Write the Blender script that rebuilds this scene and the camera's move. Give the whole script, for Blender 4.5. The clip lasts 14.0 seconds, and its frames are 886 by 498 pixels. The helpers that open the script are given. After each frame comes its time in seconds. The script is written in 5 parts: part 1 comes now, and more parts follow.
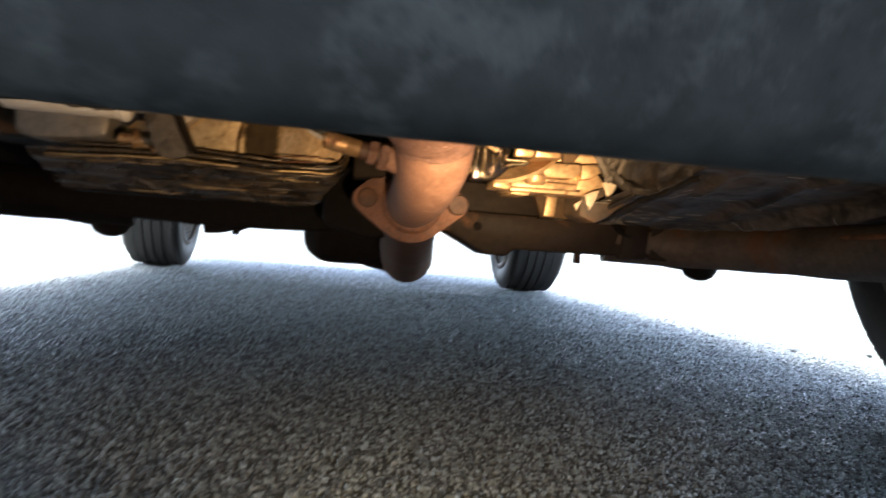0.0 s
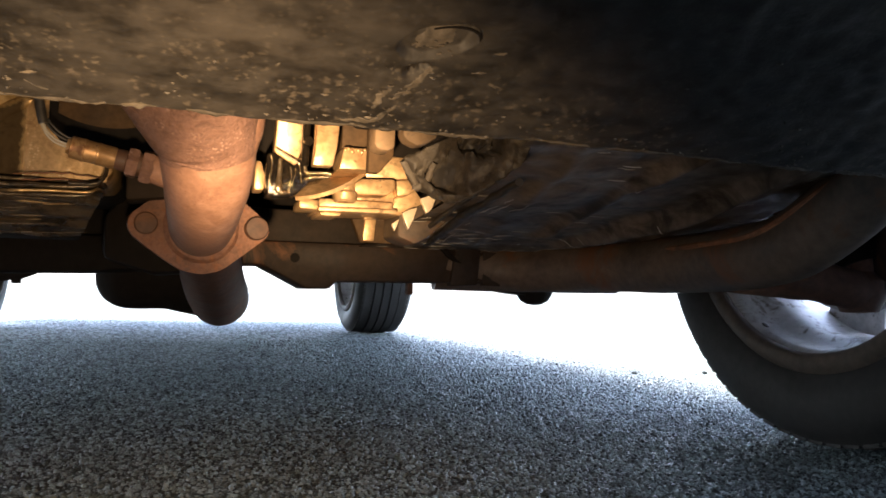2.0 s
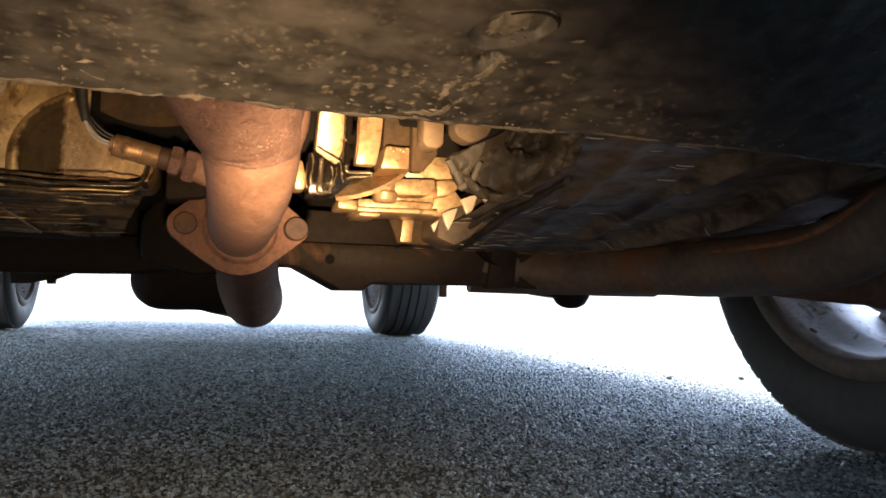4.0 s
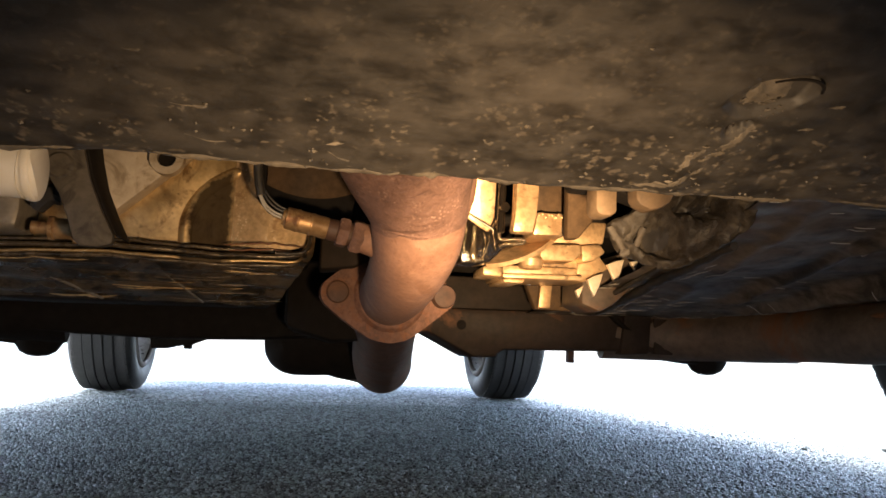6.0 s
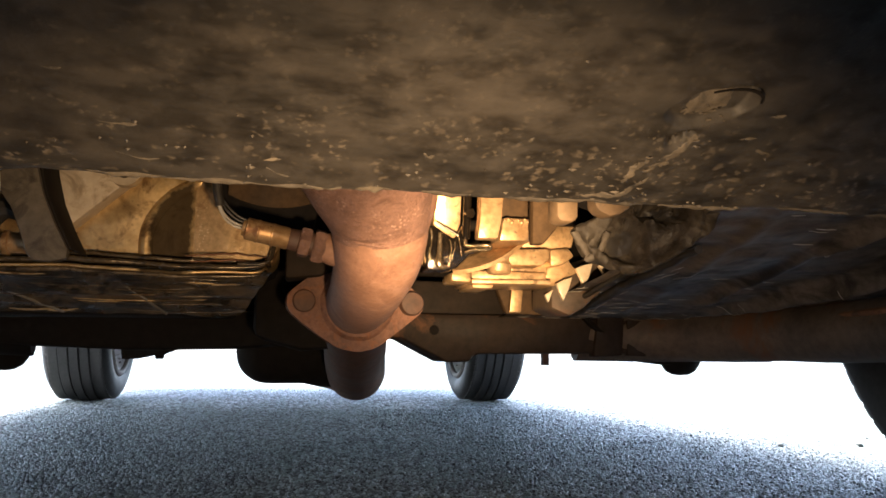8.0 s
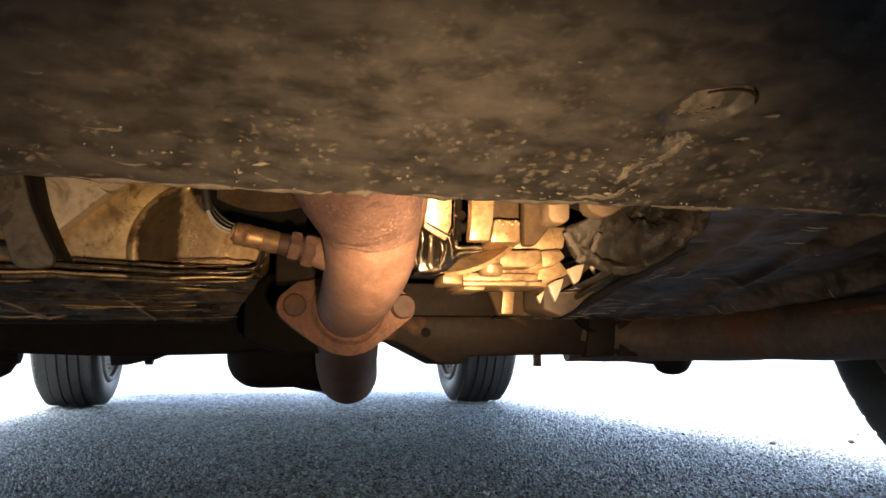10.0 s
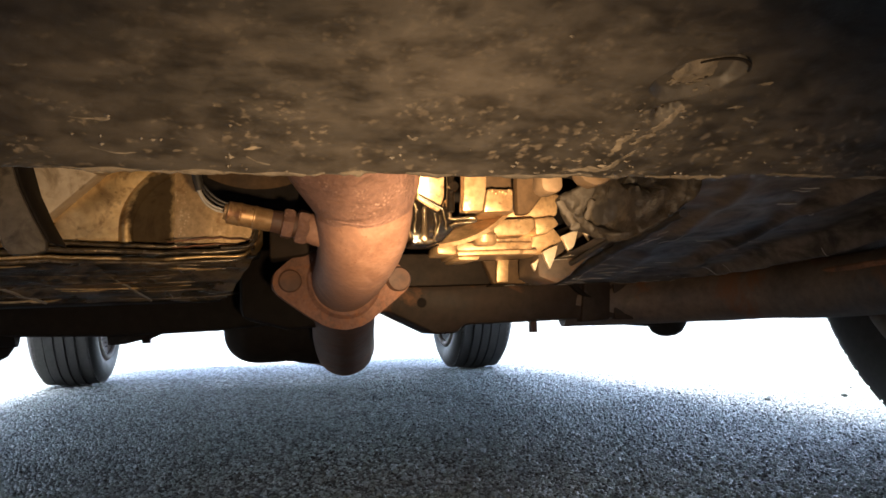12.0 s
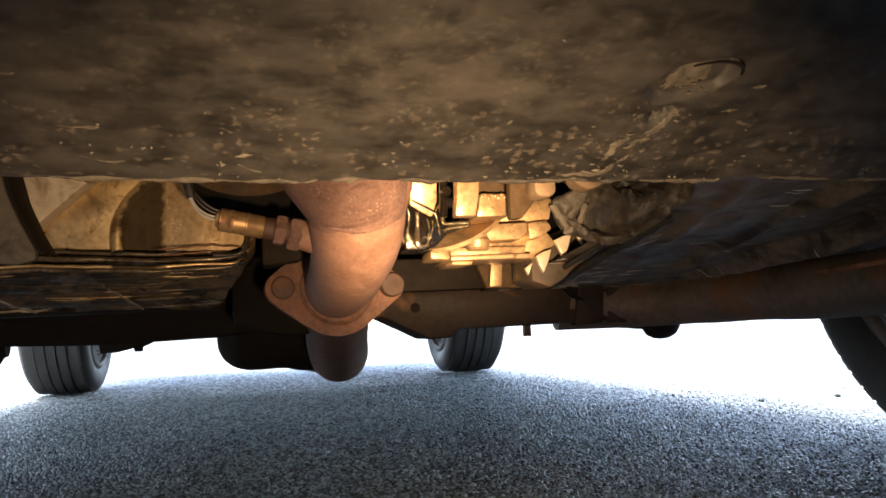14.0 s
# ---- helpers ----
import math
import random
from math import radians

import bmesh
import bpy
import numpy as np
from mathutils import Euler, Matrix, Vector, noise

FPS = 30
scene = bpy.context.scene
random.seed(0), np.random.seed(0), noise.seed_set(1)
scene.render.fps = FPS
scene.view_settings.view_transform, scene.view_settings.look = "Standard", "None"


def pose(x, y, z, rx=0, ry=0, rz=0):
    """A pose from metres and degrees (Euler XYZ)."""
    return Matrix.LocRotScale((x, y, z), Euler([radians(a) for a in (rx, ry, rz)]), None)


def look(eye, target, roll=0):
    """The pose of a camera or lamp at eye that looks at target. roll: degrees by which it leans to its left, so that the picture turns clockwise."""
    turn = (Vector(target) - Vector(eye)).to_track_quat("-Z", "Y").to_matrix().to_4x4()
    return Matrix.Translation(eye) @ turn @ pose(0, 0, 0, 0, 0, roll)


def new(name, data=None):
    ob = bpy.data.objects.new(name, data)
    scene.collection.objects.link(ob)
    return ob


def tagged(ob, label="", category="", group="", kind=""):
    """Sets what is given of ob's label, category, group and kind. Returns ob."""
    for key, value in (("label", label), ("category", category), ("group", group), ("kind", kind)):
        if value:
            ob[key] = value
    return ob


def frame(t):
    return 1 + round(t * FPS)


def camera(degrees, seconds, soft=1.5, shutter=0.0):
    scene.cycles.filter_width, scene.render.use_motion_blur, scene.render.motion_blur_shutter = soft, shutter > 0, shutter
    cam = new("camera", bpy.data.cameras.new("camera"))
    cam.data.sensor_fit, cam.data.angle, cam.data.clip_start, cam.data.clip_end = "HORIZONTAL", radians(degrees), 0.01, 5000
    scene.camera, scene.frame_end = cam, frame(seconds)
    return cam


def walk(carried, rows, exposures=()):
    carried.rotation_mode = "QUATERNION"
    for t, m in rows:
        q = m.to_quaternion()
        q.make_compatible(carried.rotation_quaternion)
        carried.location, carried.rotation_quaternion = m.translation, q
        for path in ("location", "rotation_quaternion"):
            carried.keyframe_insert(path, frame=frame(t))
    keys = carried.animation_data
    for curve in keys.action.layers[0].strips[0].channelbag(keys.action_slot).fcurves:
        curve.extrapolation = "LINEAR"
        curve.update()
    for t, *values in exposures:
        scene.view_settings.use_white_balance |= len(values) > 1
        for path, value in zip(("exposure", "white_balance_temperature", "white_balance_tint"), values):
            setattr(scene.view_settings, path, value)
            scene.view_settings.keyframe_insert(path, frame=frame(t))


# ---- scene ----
from mathutils.bvhtree import BVHTree

cam = camera(59.0, 14.0, 1.6, 0.5)
PATH = [
    (0, (-0.068, 0.083, 0.19), (0.211, 2.064, 0.168), 4.5),
    (0.5, (-0.052, 0.142, 0.182), (0.382, 2.093, 0.249), 0.4),
    (1, (-0.05, 0.149, 0.185), (0.412, 2.094, 0.25), -0.4),
    (1.5, (-0.026, 0.166, 0.184), (0.499, 2.095, 0.26), 0.0),
    (2, (0.001, 0.168, 0.171), (0.630, 2.063, 0.285), 1.4),
    (2.2, (0.003, 0.176, 0.172), (0.609, 2.079, 0.284), 2.3),
    (4.3, (-0.02, 0.196, 0.17), (0.534, 2.114, 0.294), 1.3),
    (4.5, (-0.042, 0.202, 0.177), (0.453, 2.132, 0.349), 1.3),
    (5, (-0.057, 0.214, 0.174), (0.31, 2.16, 0.455), 2.5),
    (5.5, (-0.061, 0.214, 0.176), (0.29, 2.163, 0.454), 2.2),
    (6, (-0.066, 0.213, 0.176), (0.28, 2.165, 0.441), 1.8),
    (6.5, (-0.063, 0.213, 0.179), (0.287, 2.164, 0.445), 1.5),
    (7, (-0.061, 0.214, 0.181), (0.303, 2.163, 0.442), 1.0),
    (7.5, (-0.056, 0.213, 0.181), (0.319, 2.159, 0.447), 0.8),
    (8, (-0.051, 0.214, 0.182), (0.339, 2.157, 0.451), 0.7),
    (10.5, (-0.051, 0.218, 0.184), (0.366, 2.155, 0.456), -0.1),
    (11, (-0.052, 0.218, 0.185), (0.361, 2.158, 0.44), -0.4),
    (11.5, (-0.052, 0.218, 0.187), (0.367, 2.16, 0.411), -1.0),
    (12, (-0.052, 0.218, 0.188), (0.381, 2.162, 0.375), -1.9),
    (12.5, (-0.052, 0.219, 0.189), (0.389, 2.161, 0.373), -2.1),
    (13, (-0.052, 0.219, 0.189), (0.393, 2.16, 0.382), -2.3),
    (13.5, (-0.052, 0.22, 0.189), (0.392, 2.16, 0.383), -2.3),
    (14, (-0.052, 0.22, 0.189), (0.399, 2.158, 0.386), -2.5),
]
walk(cam, [(t, look(eye, target, roll)) for t, eye, target, roll in PATH])

# ---- world and light ----
world = bpy.data.worlds.new("world")
scene.world = world
world.use_nodes = True
wn = world.node_tree.nodes
sky = wn.new("ShaderNodeTexSky")
sky.sky_type = "NISHITA"
sky.sun_disc = False
sky.sun_elevation = radians(58)
sky.sun_rotation = radians(200)
sky.dust_density = 4.0
sky.air_density = 0.7
sky.ozone_density = 0.0
wn["Background"].inputs["Strength"].default_value = 0.15
# thin high cloud pales the blue
pale = wn.new("ShaderNodeHueSaturation")
pale.inputs["Saturation"].default_value = 0.86
world.node_tree.links.new(sky.outputs["Color"], pale.inputs["Color"])
world.node_tree.links.new(pale.outputs["Color"], wn["Background"].inputs["Color"])

sun = bpy.data.lights.new("sun", "SUN")
sun.energy, sun.angle, sun.color = 1.5, radians(20), (1.0, 0.96, 0.9)
sun_ob = new("sun", sun)
sun_ob.matrix_world = look((-0.34 * 10, -0.94 * 10 * 0.6, 16), (0, 0, 0))

# hand torch held low beside the lens: a tight warm beam in a wide weak spill
TORCH = (0.000, 0.315, 0.128)
for name, aim, watts, cone, soft_edge, size in (
        ("torch_beam", (0.128, 0.95, 0.298), 2.10, 28, 1.0, 0.010),
        ("torch_spill", (0.000, 0.90, 0.248), 0.33, 111, 1.0, 0.014)):
    lamp = bpy.data.lights.new(name, "SPOT")
    lamp.energy, lamp.spot_size, lamp.spot_blend = watts, radians(cone), soft_edge
    lamp.color, lamp.shadow_soft_size = (1.0, 0.655, 0.345), size
    new(name, lamp).matrix_world = look(TORCH, aim)

EXPOSURE = 4.83
scene.view_settings.exposure = EXPOSURE


# ---- materials ----
def material(name, dark, light, rough=(0.5, 0.8), metal=0.0, scale=60.0, bump=0.3, depth=0.002,
             speck=None, speck_scale=90.0, speck_cover=0.12, patch=None, patch_scale=9.0, patch_cover=0.5, island=0.0,
             specular=0.5, coat=0.0, patch_soft=0.1, patch_warp=0.8, dark_field=None):
    """Two tones mixed by coarse and fine noise, an optional patchy third tone and pale or dark specks, with relief."""
    m = bpy.data.materials.new(name)
    m.use_nodes = True
    n, lk = m.node_tree.nodes, m.node_tree.links
    bsdf = n["Principled BSDF"]
    at = n.new("ShaderNodeTexCoord").outputs["Object"]

    def tex(s, detail=6.0, rough_=0.6, distort=0.0):
        t = n.new("ShaderNodeTexNoise")
        t.inputs["Scale"].default_value = s
        t.inputs["Detail"].default_value = detail
        t.inputs["Roughness"].default_value = rough_
        t.inputs["Distortion"].default_value = distort
        lk.new(at, t.inputs["Vector"])
        return t.outputs["Fac"]

    def ramp(src, lo, hi):
        r = n.new("ShaderNodeMapRange")
        r.inputs["From Min"].default_value, r.inputs["From Max"].default_value = lo, hi
        lk.new(src, r.inputs["Value"])
        return r.outputs["Result"]

    def mix(fac, a, b):
        x = n.new("ShaderNodeMix")
        x.data_type = "RGBA"
        lk.new(fac, x.inputs["Factor"])
        for sock, v in ((x.inputs["A"], a), (x.inputs["B"], b)):
            if isinstance(v, tuple):
                sock.default_value = (*v, 1)
            else:
                lk.new(v, sock)
        return x.outputs["Result"]

    fine, coarse = tex(scale), tex(scale / 7, 4.0, 0.55, 0.4)
    blend = n.new("ShaderNodeMath")
    blend.operation = "MULTIPLY_ADD"
    lk.new(fine, blend.inputs[0])
    blend.inputs[1].default_value = 0.5
    half = n.new("ShaderNodeMath")
    half.operation = "MULTIPLY"
    lk.new(coarse, half.inputs[0])
    half.inputs[1].default_value = 0.5
    lk.new(half.outputs[0], blend.inputs[2])
    tone = ramp(blend.outputs[0], 0.36, 0.64)
    col = mix(tone, dark, light)
    if patch:
        col = mix(ramp(tex(patch_scale, 8.0, 0.65, patch_warp), patch_cover, patch_cover + patch_soft), col, patch)
    if speck:
        v = n.new("ShaderNodeTexVoronoi")
        v.inputs["Scale"].default_value = speck_scale
        wob = n.new("ShaderNodeMix")
        wob.data_type = "VECTOR"
        wob.inputs["Factor"].default_value = 0.75 / speck_scale
        warp = n.new("ShaderNodeTexNoise")
        warp.inputs["Scale"].default_value = speck_scale * 1.3
        lk.new(at, warp.inputs["Vector"])
        lk.new(at, wob.inputs["A"])
        lk.new(warp.outputs["Color"], wob.inputs["B"])
        lk.new(wob.outputs["Result"], v.inputs["Vector"])
        near = ramp(v.outputs["Distance"], speck_cover * 2.2, speck_cover)
        sel = n.new("ShaderNodeMath")
        sel.operation = "MULTIPLY"
        lk.new(near, sel.inputs[0])
        lk.new(ramp(tex(speck_scale / 5.1, 3.0), 0.52, 0.66), sel.inputs[1])
        col = mix(sel.outputs[0], col, speck)
    if dark_field:
        # a darker, rougher field under the arched rib: inside a circle about (x, z) and short of a line in x, with
        # ragged soft edges
        cx, cz, radius, line, tone_ = dark_field
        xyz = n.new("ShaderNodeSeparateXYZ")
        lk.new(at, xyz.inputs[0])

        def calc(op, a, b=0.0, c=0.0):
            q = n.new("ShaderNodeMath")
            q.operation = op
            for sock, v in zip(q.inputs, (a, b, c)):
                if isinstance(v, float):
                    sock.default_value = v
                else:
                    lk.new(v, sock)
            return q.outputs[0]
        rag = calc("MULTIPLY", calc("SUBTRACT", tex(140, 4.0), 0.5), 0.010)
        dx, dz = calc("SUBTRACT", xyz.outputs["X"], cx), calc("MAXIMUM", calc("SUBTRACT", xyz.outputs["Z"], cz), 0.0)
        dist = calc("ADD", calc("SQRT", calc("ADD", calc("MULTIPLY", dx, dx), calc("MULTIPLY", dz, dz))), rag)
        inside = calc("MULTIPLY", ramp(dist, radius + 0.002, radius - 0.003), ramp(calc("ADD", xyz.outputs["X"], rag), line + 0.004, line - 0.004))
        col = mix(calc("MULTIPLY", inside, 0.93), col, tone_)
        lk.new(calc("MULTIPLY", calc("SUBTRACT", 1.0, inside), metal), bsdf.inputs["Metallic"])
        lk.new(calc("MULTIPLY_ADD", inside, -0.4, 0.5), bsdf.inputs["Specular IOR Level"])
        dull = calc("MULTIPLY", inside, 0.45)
    if island:
        g = n.new("ShaderNodeNewGeometry")
        hsv = n.new("ShaderNodeHueSaturation")
        r = n.new("ShaderNodeMapRange")
        r.inputs["To Min"].default_value, r.inputs["To Max"].default_value = 1 - island, 1 + island
        lk.new(g.outputs["Random Per Island"], r.inputs["Value"])
        lk.new(r.outputs["Result"], hsv.inputs["Value"])
        lk.new(col, hsv.inputs["Color"])
        col = hsv.outputs["Color"]
    lk.new(col, bsdf.inputs["Base Color"])
    rg = n.new("ShaderNodeMapRange")
    rg.inputs["To Min"].default_value, rg.inputs["To Max"].default_value = rough
    lk.new(coarse, rg.inputs["Value"])
    rg.inputs["From Min"].default_value, rg.inputs["From Max"].default_value = 0.3, 0.7
    lk.new(calc("ADD", rg.outputs["Result"], dull) if dark_field else rg.outputs["Result"], bsdf.inputs["Roughness"])
    bsdf.inputs["Metallic"].default_value = metal
    bsdf.inputs["Specular IOR Level"].default_value = specular
    bsdf.inputs["Coat Weight"].default_value = coat
    bsdf.inputs["Coat Roughness"].default_value = 0.15
    b = n.new("ShaderNodeBump")
    b.inputs["Strength"].default_value, b.inputs["Distance"].default_value = bump, depth
    lk.new(blend.outputs[0], b.inputs["Height"])
    lk.new(b.outputs["Normal"], bsdf.inputs["Normal"])
    return m


M_ASPHALT = material("asphalt", (0.026, 0.0308, 0.0315), (0.062, 0.073, 0.0745), (0.6, 0.85), scale=260, bump=0.7, depth=0.003, specular=0.08)
M_STONE = material("aggregate", (0.058, 0.070, 0.072), (0.155, 0.187, 0.191), (0.32, 0.6), scale=400, bump=0.3, depth=0.001, island=0.76, specular=0.12)


def shield_material():
    """Black plastic under road dirt: broad smudges, blotches, grain, and pale splashes that crowd towards the trailing edge."""
    m = bpy.data.materials.new("dirty_plastic")
    m.use_nodes = True
    n, lk = m.node_tree.nodes, m.node_tree.links
    bsdf = n["Principled BSDF"]
    at = n.new("ShaderNodeTexCoord").outputs["Object"]

    def tex(scale, detail, rough=0.55, warp=0.0, stretch=(1, 1, 1)):
        mp = n.new("ShaderNodeMapping")
        mp.inputs["Scale"].default_value = stretch
        lk.new(at, mp.inputs["Vector"])
        t = n.new("ShaderNodeTexNoise")
        for key, v in (("Scale", scale), ("Detail", detail), ("Roughness", rough), ("Distortion", warp)):
            t.inputs[key].default_value = v
        lk.new(mp.outputs["Vector"], t.inputs["Vector"])
        return t.outputs["Fac"]

    def ramp(src, lo, hi, a=0.0, b=1.0):
        r = n.new("ShaderNodeMapRange")
        r.interpolation_type = "SMOOTHSTEP"
        for key, v in (("From Min", lo), ("From Max", hi), ("To Min", a), ("To Max", b)):
            r.inputs[key].default_value = v
        lk.new(src, r.inputs["Value"])
        return r.outputs["Result"]

    def calc(op, a, b):
        q = n.new("ShaderNodeMath")
        q.operation = op
        for sock, v in zip(q.inputs, (a, b)):
            if isinstance(v, (int, float)):
                sock.default_value = v
            else:
                lk.new(v, sock)
        return q.outputs[0]

    def mix(fac, a, b):
        x = n.new("ShaderNodeMix")
        x.data_type = "RGBA"
        lk.new(fac, x.inputs["Factor"])
        for sock, v in ((x.inputs["A"], a), (x.inputs["B"], b)):
            if isinstance(v, tuple):
                sock.default_value = (*v, 1)
            else:
                lk.new(v, sock)
        return x.outputs["Result"]

    broad, blotch, grain = tex(20, 3, 0.5, 0.1, (0.7, 1, 1)), tex(95, 3, 0.55, 0.0, (0.6, 1, 1)), tex(420, 3)
    base = calc("ADD", calc("ADD", calc("MULTIPLY", broad, 0.45), calc("MULTIPLY", blotch, 0.38)), calc("MULTIPLY", grain, 0.17))
    col = mix(ramp(base, 0.32, 0.66), (0.0072, 0.0065, 0.0059), (0.0300, 0.0258, 0.0220))
    # dark wet-looking smudges
    col = mix(ramp(tex(50, 3, 0.5, 0.1, (0.55, 1, 1)), 0.50, 0.68, 0.0, 0.6), col, (0.0078, 0.0069, 0.0061))
    # dried splashes
    xyz = n.new("ShaderNodeSeparateXYZ")
    lk.new(at, xyz.inputs[0])
    near_edge = ramp(xyz.outputs["Y"], 0.45, 0.508, 0.22, 1.0)
    for scale, size, pick, tone in ((130, 0.34, 0.47, (0.085, 0.071, 0.056)), (250, 0.38, 0.47, (0.100, 0.084, 0.065)), (65, 0.28, 0.52, (0.066, 0.056, 0.044))):
        v = n.new("ShaderNodeTexVoronoi")
        v.inputs["Scale"].default_value = scale
        v.inputs["Randomness"].default_value = 1.0
        wob = n.new("ShaderNodeMix")
        wob.data_type = "VECTOR"
        wob.inputs["Factor"].default_value = 1.2 / scale
        warp = n.new("ShaderNodeTexNoise")
        warp.inputs["Scale"].default_value = scale * 1.7
        lk.new(at, warp.inputs["Vector"])
        lk.new(at, wob.inputs["A"])
        lk.new(warp.outputs["Color"], wob.inputs["B"])
        lk.new(wob.outputs["Result"], v.inputs["Vector"])
        spot = calc("MULTIPLY", ramp(v.outputs["Distance"], size, size * 0.35), ramp(tex(scale / 4.3, 2), pick, pick + 0.09))
        col = mix(calc("MULTIPLY", calc("MULTIPLY", spot, near_edge), 0.75), col, tone)
    lk.new(col, bsdf.inputs["Base Color"])
    lk.new(ramp(blotch, 0.3, 0.7, 0.48, 0.8), bsdf.inputs["Roughness"])
    b = n.new("ShaderNodeBump")
    b.inputs["Strength"].default_value, b.inputs["Distance"].default_value = 0.4, 0.0014
    lk.new(calc("ADD", calc("MULTIPLY", blotch, 0.7), calc("MULTIPLY", grain, 0.35)), b.inputs["Height"])
    lk.new(b.outputs["Normal"], bsdf.inputs["Normal"])
    return m


M_SHIELD = shield_material()
M_DUST = material("caked_dust", (0.028, 0.023, 0.018), (0.095, 0.079, 0.059), (0.7, 0.9), scale=170, bump=0.9, depth=0.002,
                  patch=(0.03, 0.026, 0.021), patch_scale=60, patch_cover=0.54)
M_MUD = material("pale_dried_mud", (0.038, 0.032, 0.025), (0.098, 0.082, 0.063), (0.7, 0.9), scale=260, bump=0.8, depth=0.0015,
                 patch=(0.034, 0.029, 0.023), patch_scale=110, patch_cover=0.52)
M_CHIP = material("pale_chips", (0.032, 0.027, 0.021), (0.078, 0.065, 0.049), (0.5, 0.8), scale=260, bump=0.5, depth=0.001, island=0.5)
M_BUMPER = material("grey_bumper", (0.022, 0.0245, 0.0225), (0.064, 0.070, 0.064), (0.55, 0.75), scale=150, bump=0.25, depth=0.002,
                    patch=(0.145, 0.155, 0.142), patch_scale=62, patch_cover=0.49, patch_soft=0.2, patch_warp=0.1)
M_PAINT = material("body_paint", (0.06, 0.065, 0.072), (0.075, 0.08, 0.088), (0.25, 0.4), scale=20, bump=0.02, coat=0.6)
M_PIPE = material("rusted_pipe", (0.172, 0.089, 0.060), (0.272, 0.150, 0.104), (0.6, 0.8), scale=240, bump=0.8, depth=0.0014,
                  patch=(0.295, 0.170, 0.122), patch_scale=24, patch_cover=0.54, speck=(0.15, 0.06, 0.035), speck_scale=420, speck_cover=0.16)
M_CONE = material("rusted_cone", (0.105, 0.056, 0.042), (0.205, 0.114, 0.088), (0.65, 0.85), scale=300, bump=1.0, depth=0.0030,
                  speck=(0.33, 0.205, 0.165), speck_scale=350, speck_cover=0.2)
M_FLANGE = material("rusted_flange", (0.090, 0.043, 0.029), (0.205, 0.104, 0.070), (0.65, 0.85), scale=260, bump=1.0, depth=0.0026,
                    patch=(0.19, 0.080, 0.040), patch_scale=75, patch_cover=0.52, speck=(0.12, 0.05, 0.03), speck_scale=260, speck_cover=0.22)
M_DARKRUST = material("dark_rust", (0.045, 0.024, 0.017), (0.11, 0.055, 0.036), (0.6, 0.85), scale=120, bump=0.5, depth=0.0015,
                      patch=(0.16, 0.07, 0.03), patch_scale=14, patch_cover=0.56)
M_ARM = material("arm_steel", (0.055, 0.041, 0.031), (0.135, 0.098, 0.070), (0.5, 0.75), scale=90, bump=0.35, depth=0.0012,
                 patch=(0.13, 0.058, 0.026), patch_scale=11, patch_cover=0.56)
# the arm's rusty steel, darkened for the shade on the cross beam
M_SUB = material("shaded_subframe_steel", (0.0135, 0.0092, 0.0071), (0.034, 0.0228, 0.0168), (0.5, 0.75), scale=90, bump=0.35, depth=0.0012, specular=0.25,
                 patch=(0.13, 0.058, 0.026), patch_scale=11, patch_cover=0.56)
# near black: dark steel, and the shade around it put into the colour
M_BLACK = material("shade_black_steel", (0.0050, 0.0041, 0.0036), (0.0125, 0.0100, 0.0085), (0.7, 0.92), scale=90, bump=0.4, specular=0.15)
M_ALU = material("oily_cast_alloy", (0.38, 0.235, 0.118), (0.74, 0.51, 0.285), (0.28, 0.55), metal=0.55, scale=150, bump=0.5, depth=0.0014,
                 patch=(0.20, 0.135, 0.07), patch_scale=46, patch_cover=0.53, patch_soft=0.14, speck=(0.10, 0.07, 0.04), speck_scale=150)
M_FIN = material("bright_alloy", (0.70, 0.58, 0.42), (0.86, 0.76, 0.60), (0.3, 0.5), metal=0.25, scale=160, bump=0.3, depth=0.001)
M_CREAM = material("dusty_alloy", (0.33, 0.275, 0.205), (0.48, 0.41, 0.32), (0.5, 0.75), metal=0.25, scale=120, bump=0.3, depth=0.001,
                   patch=(0.24, 0.19, 0.13), patch_scale=30, patch_cover=0.54)
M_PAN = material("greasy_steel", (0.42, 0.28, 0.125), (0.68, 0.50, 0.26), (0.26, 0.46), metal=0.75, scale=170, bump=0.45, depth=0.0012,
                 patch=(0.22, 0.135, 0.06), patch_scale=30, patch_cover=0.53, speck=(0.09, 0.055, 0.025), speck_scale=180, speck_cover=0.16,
                 dark_field=(-0.118, 0.28, 0.0465, -0.1275, (0.016, 0.011, 0.0065)))
# pan steel lightened and flecked for the torch light on the bulge
M_BULGE = material("scuffed_lit_steel", (0.46, 0.30, 0.15), (0.84, 0.60, 0.33), (0.3, 0.5), metal=0.45, scale=210, bump=0.7, depth=0.0016,
                   speck=(0.95, 0.78, 0.5), speck_scale=330, speck_cover=0.16, patch=(0.34, 0.19, 0.085), patch_scale=34, patch_cover=0.57)
# darker than the bracket's own cream, for the shade it stands in
M_BRACKET = material("shaded_grey_casting", (0.042, 0.036, 0.030), (0.095, 0.083, 0.069), (0.55, 0.8), metal=0.1, scale=130, bump=0.5, depth=0.001, specular=0.3,
                     patch=(0.026, 0.022, 0.018), patch_scale=38, patch_cover=0.51, patch_soft=0.16)
M_OILED = material("oil_soaked_steel", (0.034, 0.021, 0.011), (0.085, 0.052, 0.027), (0.6, 0.85), scale=150, bump=0.3, depth=0.001, specular=0.2)
